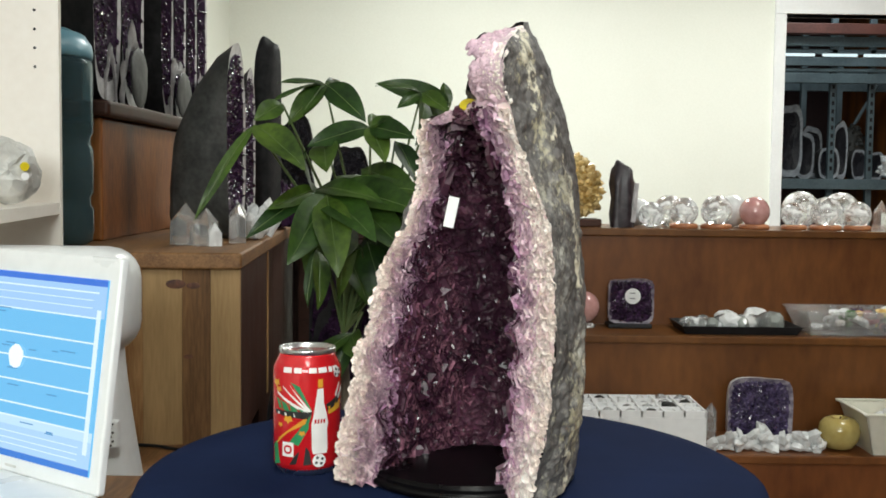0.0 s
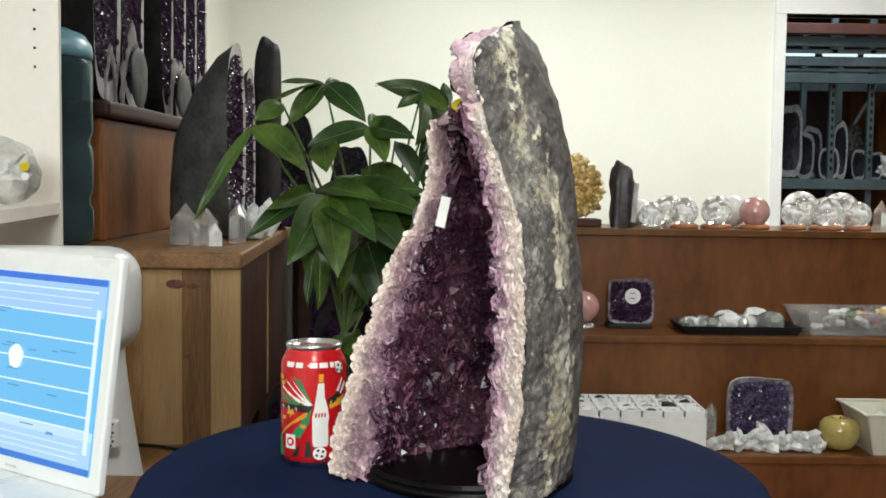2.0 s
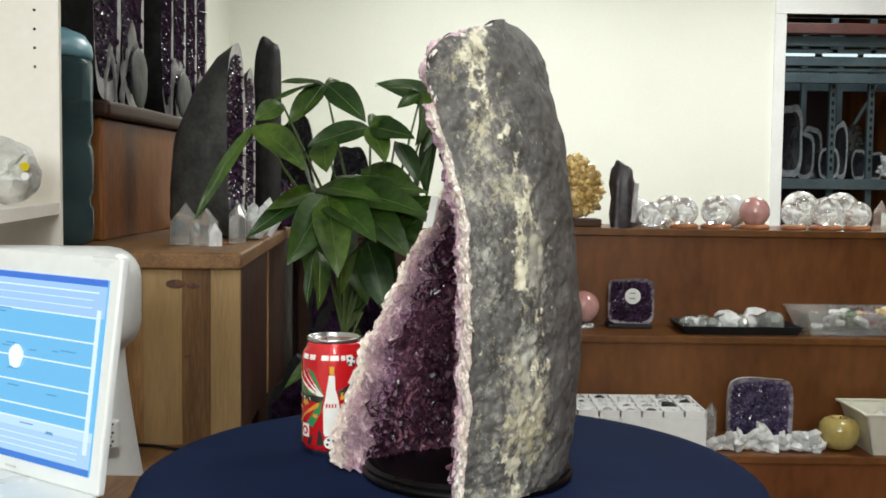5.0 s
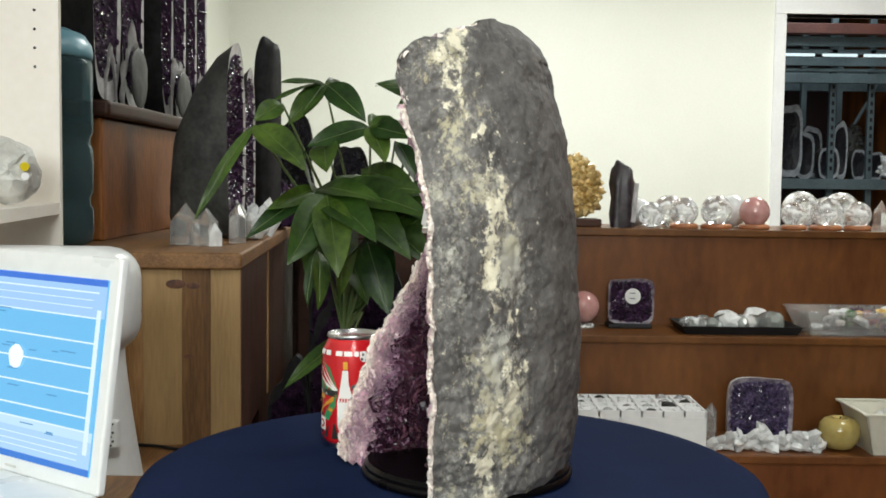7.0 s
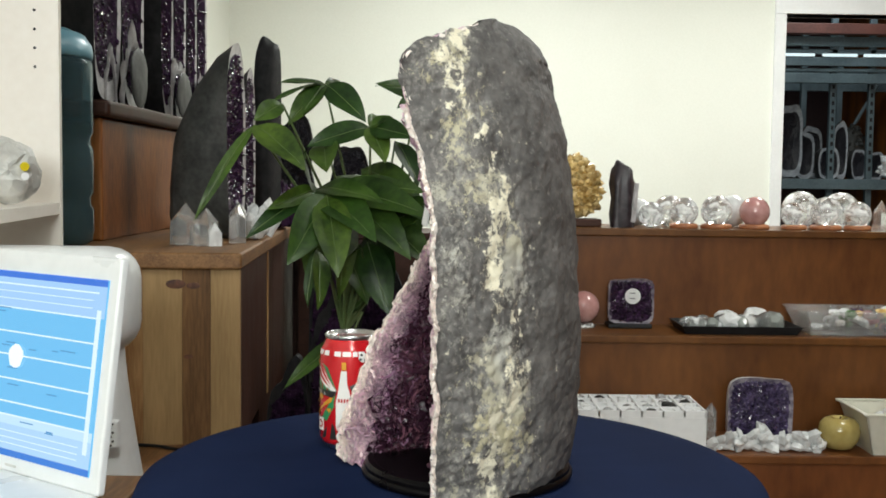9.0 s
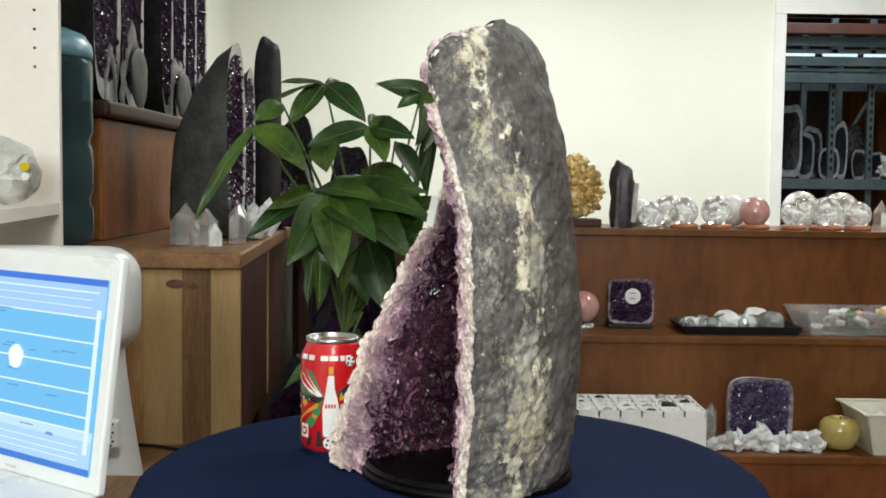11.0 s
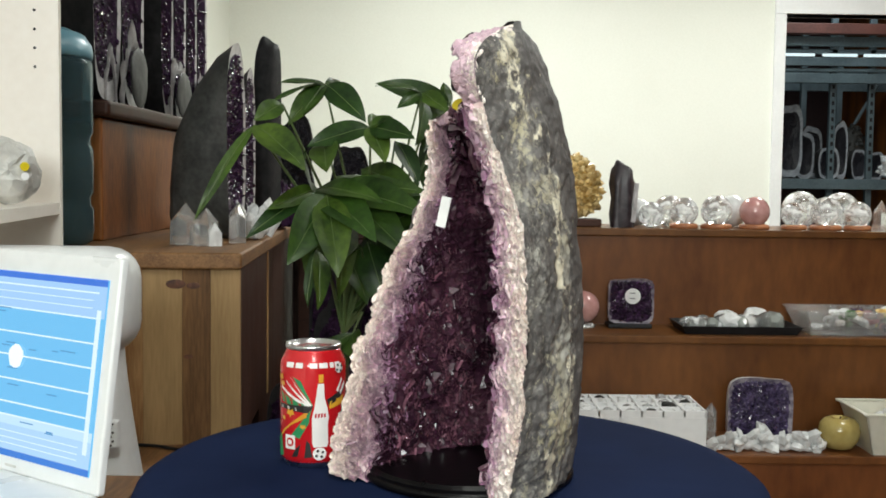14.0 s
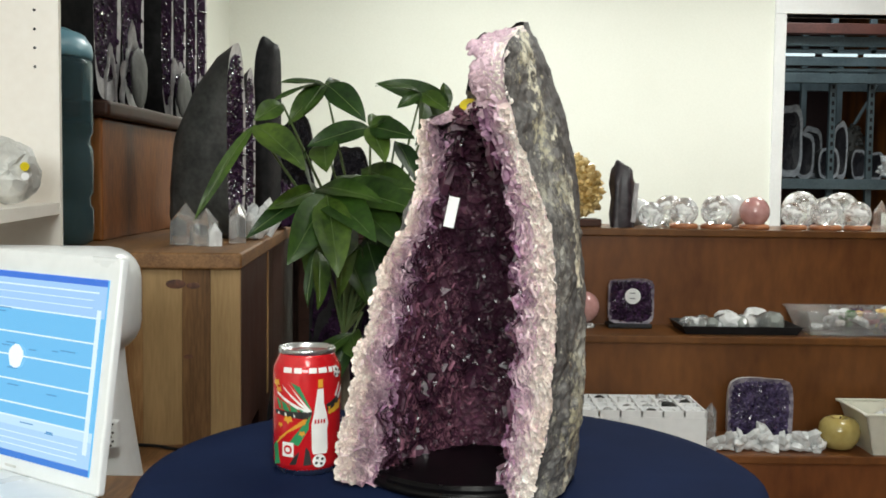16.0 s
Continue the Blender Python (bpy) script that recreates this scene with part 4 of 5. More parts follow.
amethyst_point()
GB, RB = "clear polished crystal ball on a wooden ring", "pink rose quartz ball on a wooden ring"
for x, y, r, m, lab, ring in [(0.552, 1.9, 0.036, GLASSBALL, "clear crystal ball with smoky veils", False), (0.621, 2.0, 0.045, GLASSBALL, "large clear crystal ball", False),
                              (0.638, 1.88, 0.04, GLASSBALL, GB, True), (0.729, 1.88, 0.0435, GLASSBALL, GB, True), (0.804, 2.0, 0.046, MILKY, "milky white quartz ball", False),
                              (0.835, 1.88, 0.042, ROSE, RB, True), (0.944, 1.875, 0.035, GLASSBALL, GB, True), (1.003, 2.0, 0.053, GLASSBALL, "large clear crystal ball", False),
                              (1.035, 1.88, 0.043, GLASSBALL, GB, True), (1.119, 2.0, 0.052, GLASSBALL, "large clear crystal ball", False), (1.123, 1.88, 0.037, GLASSBALL, GB, True), (0.535, 2.03, 0.04, MILKY, "milky white quartz ball", False)]:
    sphere_on_ring(x, y, Z1, r, m, lab, ring)


def quartz_point(x, y, z, r, body, tip, mat=QUARTZ, label="upright clear quartz point", rz=0, lean=0.3):
    bm = bmesh.new()
    crystal(bm, Matrix.Identity(4), r, body, tip, 6, lean)
    low = min(v.co.z for v in bm.verts)
    bmesh.ops.recalc_face_normals(bm, faces=bm.faces[:])
    bmesh.ops.contextual_create(bm, geom=[v for v in bm.verts if v.co.z < low + 1e-6])
    return single("quartz_point", bm, mat, pose(x, y, z, 0, 0, rz), label, "crystal", "quartz points")


quartz_point(1.185, 1.88, Z1, 0.018, 0.05, 0.035)
# middle tread
sphere_on_ring(0.347, 1.755, Z2 + 0.012, 0.043, ROSE, "pink rose quartz ball on the middle shelf", False)
single("glass_foot", lathe([(0.03, 0), (0.034, 0.004), (0.026, 0.012), (0.022, 0.013)], 28), GLASSBALL, pose(0.347, 1.755, Z2), "small clear round ball stand", "ball stand", smooth=True)
cut_geode("amethyst_block", pose(0.474, 1.75, Z2 + 0.012), 0.124, 0.12, 0.05, "dark amethyst block with round white price sticker", 3, sticker=True, lobes=0.07, square=7, rim=DRUSE_EDGE, shell=DRUSE_EDGE)
single("black_stand", box(-0.062, -0.03, 0, 0.055, 0.035, 0.012, 0.003), SOIL, pose(0.474, 1.765, Z2), "flat black display stand", "stand")


def stone_tray(x, y, z, w, d, h, mat, label, flare=0.02, lip=0.0, name="tray"):
    t = thing(name, pose(x, y, z), label, "tray")
    part("bottom", box(-w / 2, -d / 2, 0, w / 2, d / 2, 0.004), mat, t)
    for sx, sy in ((0, -1), (0, 1), (-1, 0), (1, 0)):
        bm = bmesh.new()
        W, D = w / 2, d / 2
        if sy:
            q = [(-W, sy * D, 0), (W, sy * D, 0), (W + flare, sy * (D + flare), h), (-W - flare, sy * (D + flare), h)]
        else:
            q = [(sx * W, -D, 0), (sx * W, D, 0), (sx * (W + flare), D + flare, h), (sx * (W + flare), -D - flare, h)]
        f = bm.faces.new([bm.verts.new(p) for p in q])
        e = bmesh.ops.extrude_face_region(bm, geom=[f])
        vs = [v for v in e["geom"] if isinstance(v, bmesh.types.BMVert)]
        bmesh.ops.translate(bm, verts=vs, vec=(-sx * 0.004, -sy * 0.004, 0))
        bmesh.ops.recalc_face_normals(bm, faces=bm.faces[:])
        part("side", bm, mat, t)
    if lip:
        part("rim", box(-w / 2 - flare - lip, -d / 2 - flare - lip, h, w / 2 + flare + lip, -d / 2 - flare + 0.003, h + 0.006, 0.002), mat, t)
        part("rim", box(-w / 2 - flare - lip, d / 2 + flare - 0.003, h, w / 2 + flare + lip, d / 2 + flare + lip, h + 0.006, 0.002), mat, t)
        part("rim", box(-w / 2 - flare - lip, -d / 2 - flare, h + 0.0005, -w / 2 - flare + 0.003, d / 2 + flare, h + 0.0065, 0.002), mat, t)
        part("rim", box(w / 2 + flare - 0.003, -d / 2 - flare, h + 0.0005, w / 2 + flare + lip, d / 2 + flare, h + 0.0065, 0.002), mat, t)
    return t


def loose_stone(x, y, z, r, mat, seed, label="rough clear quartz piece in a tray", group="quartz pieces", flat=0.7):
    bm = ball(r, None, 2)
    bm.transform(pose(0, 0, 0, 0, 0, 37 * seed) @ Matrix.Diagonal((1.25, 0.85, flat, 1)))
    rough(bm, r * 0.28, 1.3 / r, seed)
    low = min(v.co.z for v in bm.verts)
    bmesh.ops.translate(bm, verts=bm.verts[:], vec=(0, 0, -low))
    return single("quartz_piece", bm, mat, pose(x, y, z), label, "stone", group)


SMOKY = clear("greyish_quartz", (0.62, 0.66, 0.62), 0.1, 1.5, 0.5)
stone_tray(0.742, 1.715, Z2, 0.288, 0.14, 0.022, SOIL, "black plastic tray holding rough quartz pieces", 0.012)
rnd = random.Random(12)
for i in range(26):
    u = (i * 7 % 26) / 25
    loose_stone(0.615 + 0.245 * u, 1.675 + 0.085 * rnd.random(), Z2 + 0.0045, (0.017 if u < 0.4 else 0.025) * rnd.uniform(0.75, 1.2), (QUARTZ, MILKY, SMOKY, QUARTZ, MILKY)[i % 5], i, flat=0.9)
stone_tray(1.065, 1.715, Z2, 0.28, 0.13, 0.058, BIN, "clear plastic tub of assorted tumbled stones", 0.022, 0.006, "plastic_tub")
COLOURS = [MILKY, QUARTZ, material("green_stone", (0.06, 0.16, 0.05), (0.12, 0.25, 0.08), 0.3), material("pink_stone", (0.4, 0.1, 0.12), (0.5, 0.16, 0.18), 0.3), CITRINE, DEEP, MILKY, QUARTZ]
for i in range(40):
    x, y = 0.945 + 0.24 * rnd.random(), 1.665 + 0.1 * rnd.random()
    loose_stone(x, y, Z2 + 0.006 + (i // 14) * 0.017, 0.015 * rnd.uniform(0.8, 1.4), COLOURS[i % 8 if x > 1.02 else i % 2], i + 40, "tumbled stone in a plastic tub", "tumbled stones")


# low tread
def compartment_box():
    t = thing("compartment_box", pose(0.42, 1.505, Z3), "white card box with compartments of small crystals", "display box")
    W, D, H = 0.36, 0.19, 0.081
    part("box", box(-W / 2, -D / 2, 0, W / 2, D / 2, H, 0.002), PAPER, t)
    for i in range(8):
        part("divider", box(-W / 2 + (W - 0.004) / 7 * i, -D / 2, H, -W / 2 + (W - 0.004) / 7 * i + 0.004, D / 2, H + 0.016), PAPER, t)
    for j in range(5):
        part("divider", box(-W / 2 + 0.001, -D / 2 + (D - 0.004) / 4 * j, H, W / 2 - 0.001, -D / 2 + (D - 0.004) / 4 * j + 0.004, H + 0.0155), PAPER, t)
    return W, D, H


W, D, H = compartment_box()
for i in range(7):
    for j in range(4):
        loose_stone(0.42 - W / 2 + (i + 0.5) * W / 7, 1.505 - D / 2 + (j + 0.5) * D / 4, Z3 + H + 0.001, 0.0135 * rnd.uniform(0.7, 1.15), (MILKY, QUARTZ, SLATE)[(i * 3 + j * 2) % 5 % 3], i * 4 + j + 90, "small crystal in a box compartment", "boxed crystals")
quartz_point(0.619, 1.46, Z3, 0.014, 0.078, 0.03, QUARTZ, "slim clear quartz point beside the box")
cut_geode("amethyst_slab", pose(0.745, 1.475, Z3, 0, 0, 4), 0.162, 0.165, 0.05, "bluish purple amethyst slab with pale rough edge", 9, lobes=0.05, face=material("violet_druse", (0.022, 0.014, 0.045), (0.09, 0.066, 0.14), 0.2, scale=40, bump=0.4, island=0.5, spec=0.8), shell=AGATE, square=6, rim=DRUSE_EDGE)
for i, (x, w, h) in enumerate([(0.648, 0.033, 0.024), (0.7, 0.032, 0.026), (0.748, 0.026, 0.034), (0.79, 0.03, 0.019), (0.838, 0.022, 0.034), (0.872, 0.026, 0.022)]):
    druse_lump("quartz_cluster", pose(x, 1.43, Z3), "white milky quartz cluster lying on the shelf", "crystal cluster", MILKY, (w * 0.8, 0.018, h * 0.7), 0.0105, 13, 60 + i, "milky quartz clusters", 1.25)


def stone_apple():
    t = thing("stone_apple", pose(0.932, 1.455, Z3), "polished yellow onyx apple", "ornament")
    bm = lathe([(0.0, 0.006), (0.02, 0.0), (0.034, 0.006), (0.046, 0.025), (0.0495, 0.045), (0.045, 0.064), (0.034, 0.075), (0.02, 0.0775), (0.008, 0.072), (0.0, 0.066)], 40, cap=False)
    part("body", bm, ONYX, t, "", True)
    part("stem", rod((0, 0, 0.066), (0.003, 0, 0.079), 0.002), DARK, t)


stone_apple()
stone_tray(1.09, 1.45, Z3, 0.2, 0.11, 0.1, CREAMBOX, "cream plastic tub of white crystals", 0.03, 0.008, "plastic_tub")
for i in range(14):
    loose_stone(1.0 + 0.18 * rnd.random(), 1.41 + 0.08 * rnd.random(), Z3 + 0.06 + 0.02 * (i % 2), 0.024, MILKY, i + 140, "white quartz piece in a plastic tub", "tub stones")

# ---------------- store room ----------------


DARKFACE = material("black_crystal_face", (0.004, 0.004, 0.007), (0.016, 0.014, 0.022), 0.4, scale=40, bump=0.4)


def rack():
    t = thing("storage_rack", pose(0, 0, 0), "grey-green steel storage rack loaded with geodes", "rack")
    y0, y1, x0, x1 = 6.75, 7.45, 1.9, 3.55
    part("shelf_deck", box(x0, y0 + 0.0405, 1.055, x1, y1, 1.072), STEEL, t)
    for y, z0, z1 in ((y0, 1.0, 1.076), (y1 + 0.041, 1.0, 1.076), (y0, 1.775, 1.845), (y0 + 0.02, 1.86, 1.885), (y0, 1.9, 1.962), (y0 + 0.06, 1.99, 2.03), (y0 + 0.02, 2.045, 2.115), (y1 + 0.041, 1.78, 1.95)):
        part("beam", box(x0, y, z0, x1, y + 0.04, z1, 0.004), STEEL, t)
    part("top_beam", box(x0, y0 - 0.06, 2.125, x1, y0 + 0.02, 2.2, 0.004), REDSTEEL, t, "rust-red beam")
    for x in (2.81, 3.095):
        for y in (y0 + 0.06, y1):
            up = part("upright", box(x, y, 0, x + 0.045, y + 0.04, 2.3, 0.003), STEEL, t)
            if y < y1:
                for k in range(11):
                    part("slot", box(x + 0.013, y - 0.002, 1.14 + 0.06 * k, x + 0.032, y + 0.004, 1.17 + 0.06 * k), SOIL, up)
    part("brace", rod((3.14, y1 - 0.1, 1.4), (3.45, y1 - 0.1, 1.95), 0.014), STEEL, t)


rack()
for i, (x0, x1) in enumerate([(2.45, 2.66), (2.72, 2.97), (3.02, 3.35)]):
    single("tube_lamp", rod((x0, 6.74, 1.977), (x1, 6.74, 1.977), 0.011, None, 12), glow("lit_tube", (0.75, 0.92, 0.95), 1.1), Matrix.Identity(4), "glowing fluorescent tube on the rack", "tube light", "store room tubes")
for i, (x, w, h, y) in enumerate([(2.585, 0.2, 0.56, 7.0), (2.735, 0.15, 0.36, 7.1), (2.835, 0.16, 0.23, 6.86), (2.935, 0.105, 0.42, 6.9), (3.06, 0.11, 0.22, 6.86), (3.2, 0.14, 0.2, 6.9), (2.82, 0.17, 0.4, 7.2)]):
    cut_geode("cathedral_geode", pose(x, y, 1.077), w, h, 0.16, "dark cathedral geode with pale agate outline on the rack", 20 + i, "geodes on the rack", lobes=0.12, face=DARKFACE, rim=RACK_RIM, inset=0.8)
druse_lump("grey_druse_ball", pose(3.085, 7.1, 1.077), "round grey druse cluster on the rack", "crystal cluster", SLATE, (0.1, 0.08, 0.2), 0.015, 150, 78)
druse_lump("pale_crystal_cluster", pose(3.32, 6.88, 1.077), "large pale crystal cluster on the rack", "crystal cluster", MILKY, (0.09, 0.07, 0.09), 0.02, 60, 77)

# ---------------- left side of the shop ----------------


def bookcase():
    t = thing("bookcase", pose(-0.697, 0.765, 0, 0, 0, 8.3), "white laminate bookcase with rows of shelf-pin holes", "bookcase")
    far = part("side_panel", box(-0.32, 0, 0, 0, 0.018, 2.1, 0.001), LAMINATE, t)
    for k in range(12):
        h = lathe([(0.0026, 0), (0.0026, 0.002)], 12)
        h.transform(pose(-0.04, 0.0015, 1.196 + 0.032 * k + (0.0 if k else 0), 90, 0, 0))
        if k > 0:
            part("pin_hole", h, SOIL, far)
    part("back_panel", box(-0.326, -0.62, 0, -0.32, 0.018, 2.1), LAMINATE, t)
    for z in (0.06, 0.52, 0.975, 1.72):
        part("shelf", box(-0.32, -0.602, z, -0.002, 0, z + 0.02, 0.001), LAMINATE, t)


bookcase()


def rough_quartz():
    t = thing("quartz_lump", pose(-0.707, 0.58, 0.9955), "rough clear quartz lump with a small yellow sticker on the shelf", "crystal")
    bm = ball(1, None, 4)
    bm.transform(Matrix.Diagonal((0.042, 0.05, 0.05, 1)))
    rough(bm, 0.013, 24, 2)
    low = min(v.co.z for v in bm.verts)
    bmesh.ops.translate(bm, verts=bm.verts[:], vec=(0, 0, -low))
    part("stone", bm, MILKQ, t)
    st = lathe([(0.007, 0), (0.007, 0.001)], 16)
    st.transform(pose(0.035, -0.036, 0.06, 90, 0, 40))
    part("sticker", st, YELLOW, t, "round yellow sticker")
    st = lathe([(0.006, 0), (0.006, 0.001)], 16)
    st.transform(pose(0.037, -0.04, 0.045, 90, 0, 40))
    part("sticker", st, PAPER, t, "round white sticker")


MILKQ = material("grey_quartz", (0.42, 0.42, 0.4), (0.66, 0.66, 0.63), 0.3, scale=18, bump=0.3)
rough_quartz()


def desk():
    t = thing("desk", pose(0, 0, 0), "orange-brown wooden desk under the laptop", "desk")
    part("desk_top", box(-1.2, -0.55, 0.69, -0.352, 0.07, 0.715, 0.003), PINE_TOP, t)
    for x in (-1.17, -0.42):
        for y in (-0.52, 0.02):
            part("leg", box(x, y, 0, x + 0.04, y + 0.04, 0.6895, 0.002), PINE_TOP, t)


desk()


def laptop():
    t = thing("laptop", pose(-0.338, -0.05, 0.715, 0, 0, -35), "white laptop with its screen open, showing a blue web page", "laptop")
    # local x runs left from the right-hand edge, -y towards the keyboard
    part("base", box(-0.285, -0.262, 0.003, 0, -0.032, 0.022, 0.008, 3), PLASTIC, t)
    for x in (-0.26, -0.03):
        part("foot", box(x, -0.2, 0, x + 0.01, -0.19, 0.003), SOIL, t)
    bm = box(-0.285, -0.005, 0.0, 0, 0.005, 0.23, 0.003, 3)
    lid = part("lid", bm, PLASTIC, t, "white plastic screen frame")
    lid.matrix_basis = pose(0, -0.034, 0.0205, -8, 0, 0)
    x0, x1, z0, z1 = -0.2645, -0.0145, 0.0165, 0.2075
    sc = part("screen", box(x0, -0.0062, z0, x1, -0.0045, z1), glow("screen_blue", (0.15, 0.53, 0.9), 1.0), lid, "lit blue screen")
    bars = [(0.0, 0.035, (0.03, 0.17, 0.72)), (0.965, 1.0, (0.03, 0.2, 0.7)), (0.035, 0.2, (0.36, 0.62, 0.95)), (0.83, 0.965, (0.42, 0.68, 0.95)), (0.78, 0.83, (0.55, 0.8, 0.98))]
    for k, (a, b, c) in enumerate(bars):
        part("page_band", box(x0 + 0.001, -0.0068, z1 - (z1 - z0) * b, x1 - 0.001, -0.0063, z1 - (z1 - z0) * a), glow("screen_band", c, 1.0), sc)
    LINE, INK = glow("screen_line", (0.75, 0.93, 1.0), 1.0), glow("screen_text", (0.08, 0.3, 0.62), 1.0)
    for f in (0.07, 0.2, 0.33, 0.455, 0.585, 0.71, 0.78):
        z = z1 - (z1 - z0) * f
        part("page_line", box(x0 + 0.002, -0.0073, z - 0.0008, x1 - 0.012, -0.0069, z + 0.0008), LINE, sc)
    for f in (0.11, 0.15, 0.865, 0.9, 0.93):
        z = z1 - (z1 - z0) * f
        part("page_line", box(x0 + 0.004, -0.0073, z - 0.0004, x1 - 0.02, -0.0069, z + 0.0004), LINE, sc)
    for k in range(20):
        f, u, w = rnd.uniform(0.04, 0.95), rnd.uniform(0.04, 0.85), rnd.uniform(0.006, 0.026)
        z = z1 - (z1 - z0) * f
        part("lettering_bar", box(x0 + (x1 - x0) * u, -0.0078, z, min(x0 + (x1 - x0) * u + w, x1 - 0.01), -0.0074, z + 0.0012), INK, sc)
    # a lamp's reflection on the glass, put in as a glowing white disc
    blob = lathe([(0.0125, 0), (0.0125, 0.0004)], 14)
    for v in blob.verts:
        v.co.x *= 1 + 0.1 * math.sin(5 * math.atan2(v.co.y, v.co.x))
    blob.transform(pose(-0.15, -0.008, 0.12, 90, 0, 0))
    part("lamp_reflection", blob, glow("reflection_white", (0.85, 0.95, 1.0), 1.1), sc)
    part("side_strip", box(x1 - 0.012, -0.0075, z0 + 0.02, x1 - 0.006, -0.0069, z1 - 0.03), LINE, sc)
    part("name_bar", box(-0.152, -0.0056, 0.006, -0.133, -0.0051, 0.0085), MILKQ, lid)


laptop()


def crt_monitor():
    t = thing("computer_monitor", pose(-0.62, 0.42, 0.59), "bulky white plastic computer monitor with a perforated grille", "computer monitor")
    part("housing", box(-0.2, -0.06, 0.2, 0.152, 0.07, 0.352, 0.045, 5), PLASTIC, t, "", True)
    rows = []
    for k in range(9):
        u = k / 8
        w = 0.13 + 0.03 * (1 - u) ** 1.3
        rows.append([Vector((w * (abs(math.cos(a)) ** 0.5) * (1 if math.cos(a) > 0 else -1), 0.055 * (abs(math.sin(a)) ** 0.5) * (1 if math.sin(a) > 0 else -1), 0.21 * u)) for a in [2 * math.pi * i / 40 for i in range(41)]])
    part("lower_housing", grid_mesh(rows), PLASTIC, t, "", True)
    g = part("grille", box(0.066, -0.066, 0.08, 0.146, -0.05, 0.118, 0.003), PLASTIC, t)
    for i in range(12):
        for j in range(6):
            h = lathe([(0.0017, 0), (0.0017, 0.002)], 8)
            h.transform(pose(0.072 + 0.0058 * i + 0.003 * (j % 2), -0.0652, 0.084 + 0.006 * j, 90, 0, 0))
            part("hole", h, SLATE, g)
    b = thing("side_table", pose(-0.62, 0.42, 0), "small white side table under the monitor", "side table")
    part("table_top", box(-0.25, -0.1, 0.565, 0.16, 0.14, 0.59, 0.003), PINE_TOP, b)
    for x in (-0.23, 0.12):
        for y in (-0.09, 0.1):
            part("leg", box(x, y, 0, x + 0.03, y + 0.03, 0.5645), PINE_TOP, b)


crt_monitor()


def low_bench():
    t = thing("low_bench", pose(0, 0, 0), "low pale wooden bench under the cabinet", "bench")
    part("bench_top", box(-1.25, 0.82, 0.485, -0.49, 1.5, 0.515, 0.003), PINE_TOP, t)
    for x in (-1.22, -0.54):
        for y in (0.85, 1.44):
            part("leg", box(x, y, 0, x + 0.045, y + 0.045, 0.4845), PINE_TOP, t)


low_bench()
cable = bpy.data.curves.new("cable", "CURVE")
cable.dimensions, cable.bevel_depth = "3D", 0.003
sp = cable.splines.new("BEZIER")
sp.bezier_points.add(3)
for p, co in zip(sp.bezier_points, [(-0.75, 0.95, 0.5185), (-0.6, 0.962, 0.5185), (-0.52, 0.93, 0.5185), (-0.44, 0.95, 0.5185)]):
    p.co, p.handle_left_type, p.handle_right_type = co, "AUTO", "AUTO"
cable.materials.append(SOIL)
tagged(new("cable", cable), "thin black cable lying on the low bench", "cable")


def wood_cabinet():
    t = thing("wooden_cabinet", pose(-0.429, 0.99, 0.515, 0, 0, 3.5), "knotty pine cabinet with a stained top, crowded with crystals", "cabinet")
    part("top", box(-0.8, -0.022, 0.349, 0.006, 1.65, 0.381, 0.005, 3), PINE_TOP, t, "dark stained plank top")
    # front boards
    x = -0.6
    for w, m in ((0.14, PINE), (0.13, PINE_PALE), (0.142, PINE), (0.076, PINE_PALE), (0.055, PINE_HEART), (0.057, PINE_PALE)):
        board = part("front_board", box(x + 0.0002, 0, 0, min(x + w, 0) - 0.0002, 0.018, 0.3485, 0.0006), m, t)
        if m == PINE_HEART:
            for kx, kz, kr in ((0.022, 0.315, 0.009), (-0.012, 0.318, 0.013), (0.012, 0.175, 0.006)):
                knot = lathe([(kr, 0), (kr, 0.0006), (kr * 0.5, 0.0009), (0.0, 0.0009)], 18, cap=False)
                knot.transform(pose(x + kx, 0, kz, 90, 0, 0) @ Matrix.Diagonal((1.5, 0.7, 1, 1)))
                part("knot", knot, KNOT, board, "dark round knot")
        x += w
    # side coloured darker than the front, for the shade on it
    part("side_panel", box(-0.02, 0.019, 0, 0, 0.5, 0.3485), DARK, t, "side panel, coloured dark brown for the shade on it")
    part("post", box(-0.018, 0.5005, 0.0, 0.003, 0.52, 0.3485, 0.002), PINE, t)
    part("side_panel", box(-0.6, 0.019, 0, -0.58, 1.6, 0.3485), BROWN, t)
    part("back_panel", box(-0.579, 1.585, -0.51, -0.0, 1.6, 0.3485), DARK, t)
    # dark boards added over the open side to stand for its shade
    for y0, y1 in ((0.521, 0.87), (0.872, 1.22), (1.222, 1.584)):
        part("shade_board", box(-0.04, y0, -0.5, -0.022, y1, 0.3485, 0.0015), DARK, t, "added dark board in place of the shaded opening")


wood_cabinet()
CT = 0.8965


def water_bottle():
    t = thing("water_bottle", pose(-0.9, 1.125, CT), "large blue plastic water cooler bottle", "water bottle")
    prof = [(0.12, 0.0), (0.132, 0.008), (0.136, 0.03), (0.136, 0.075), (0.13, 0.085), (0.13, 0.1), (0.136, 0.11), (0.136, 0.2), (0.13, 0.21), (0.13, 0.225), (0.136, 0.235), (0.136, 0.375), (0.132, 0.385)]
    part("body", lathe(prof, 48), BLUE, t, "translucent blue ribbed wall", True)
    part("shoulder", lathe([(0.131, 0.3852), (0.136, 0.388), (0.137, 0.4), (0.134, 0.415), (0.12, 0.435), (0.09, 0.447), (0.03, 0.452)], 48), BLUE_CAP, t, "lighter blue rounded top", True)


water_bottle()


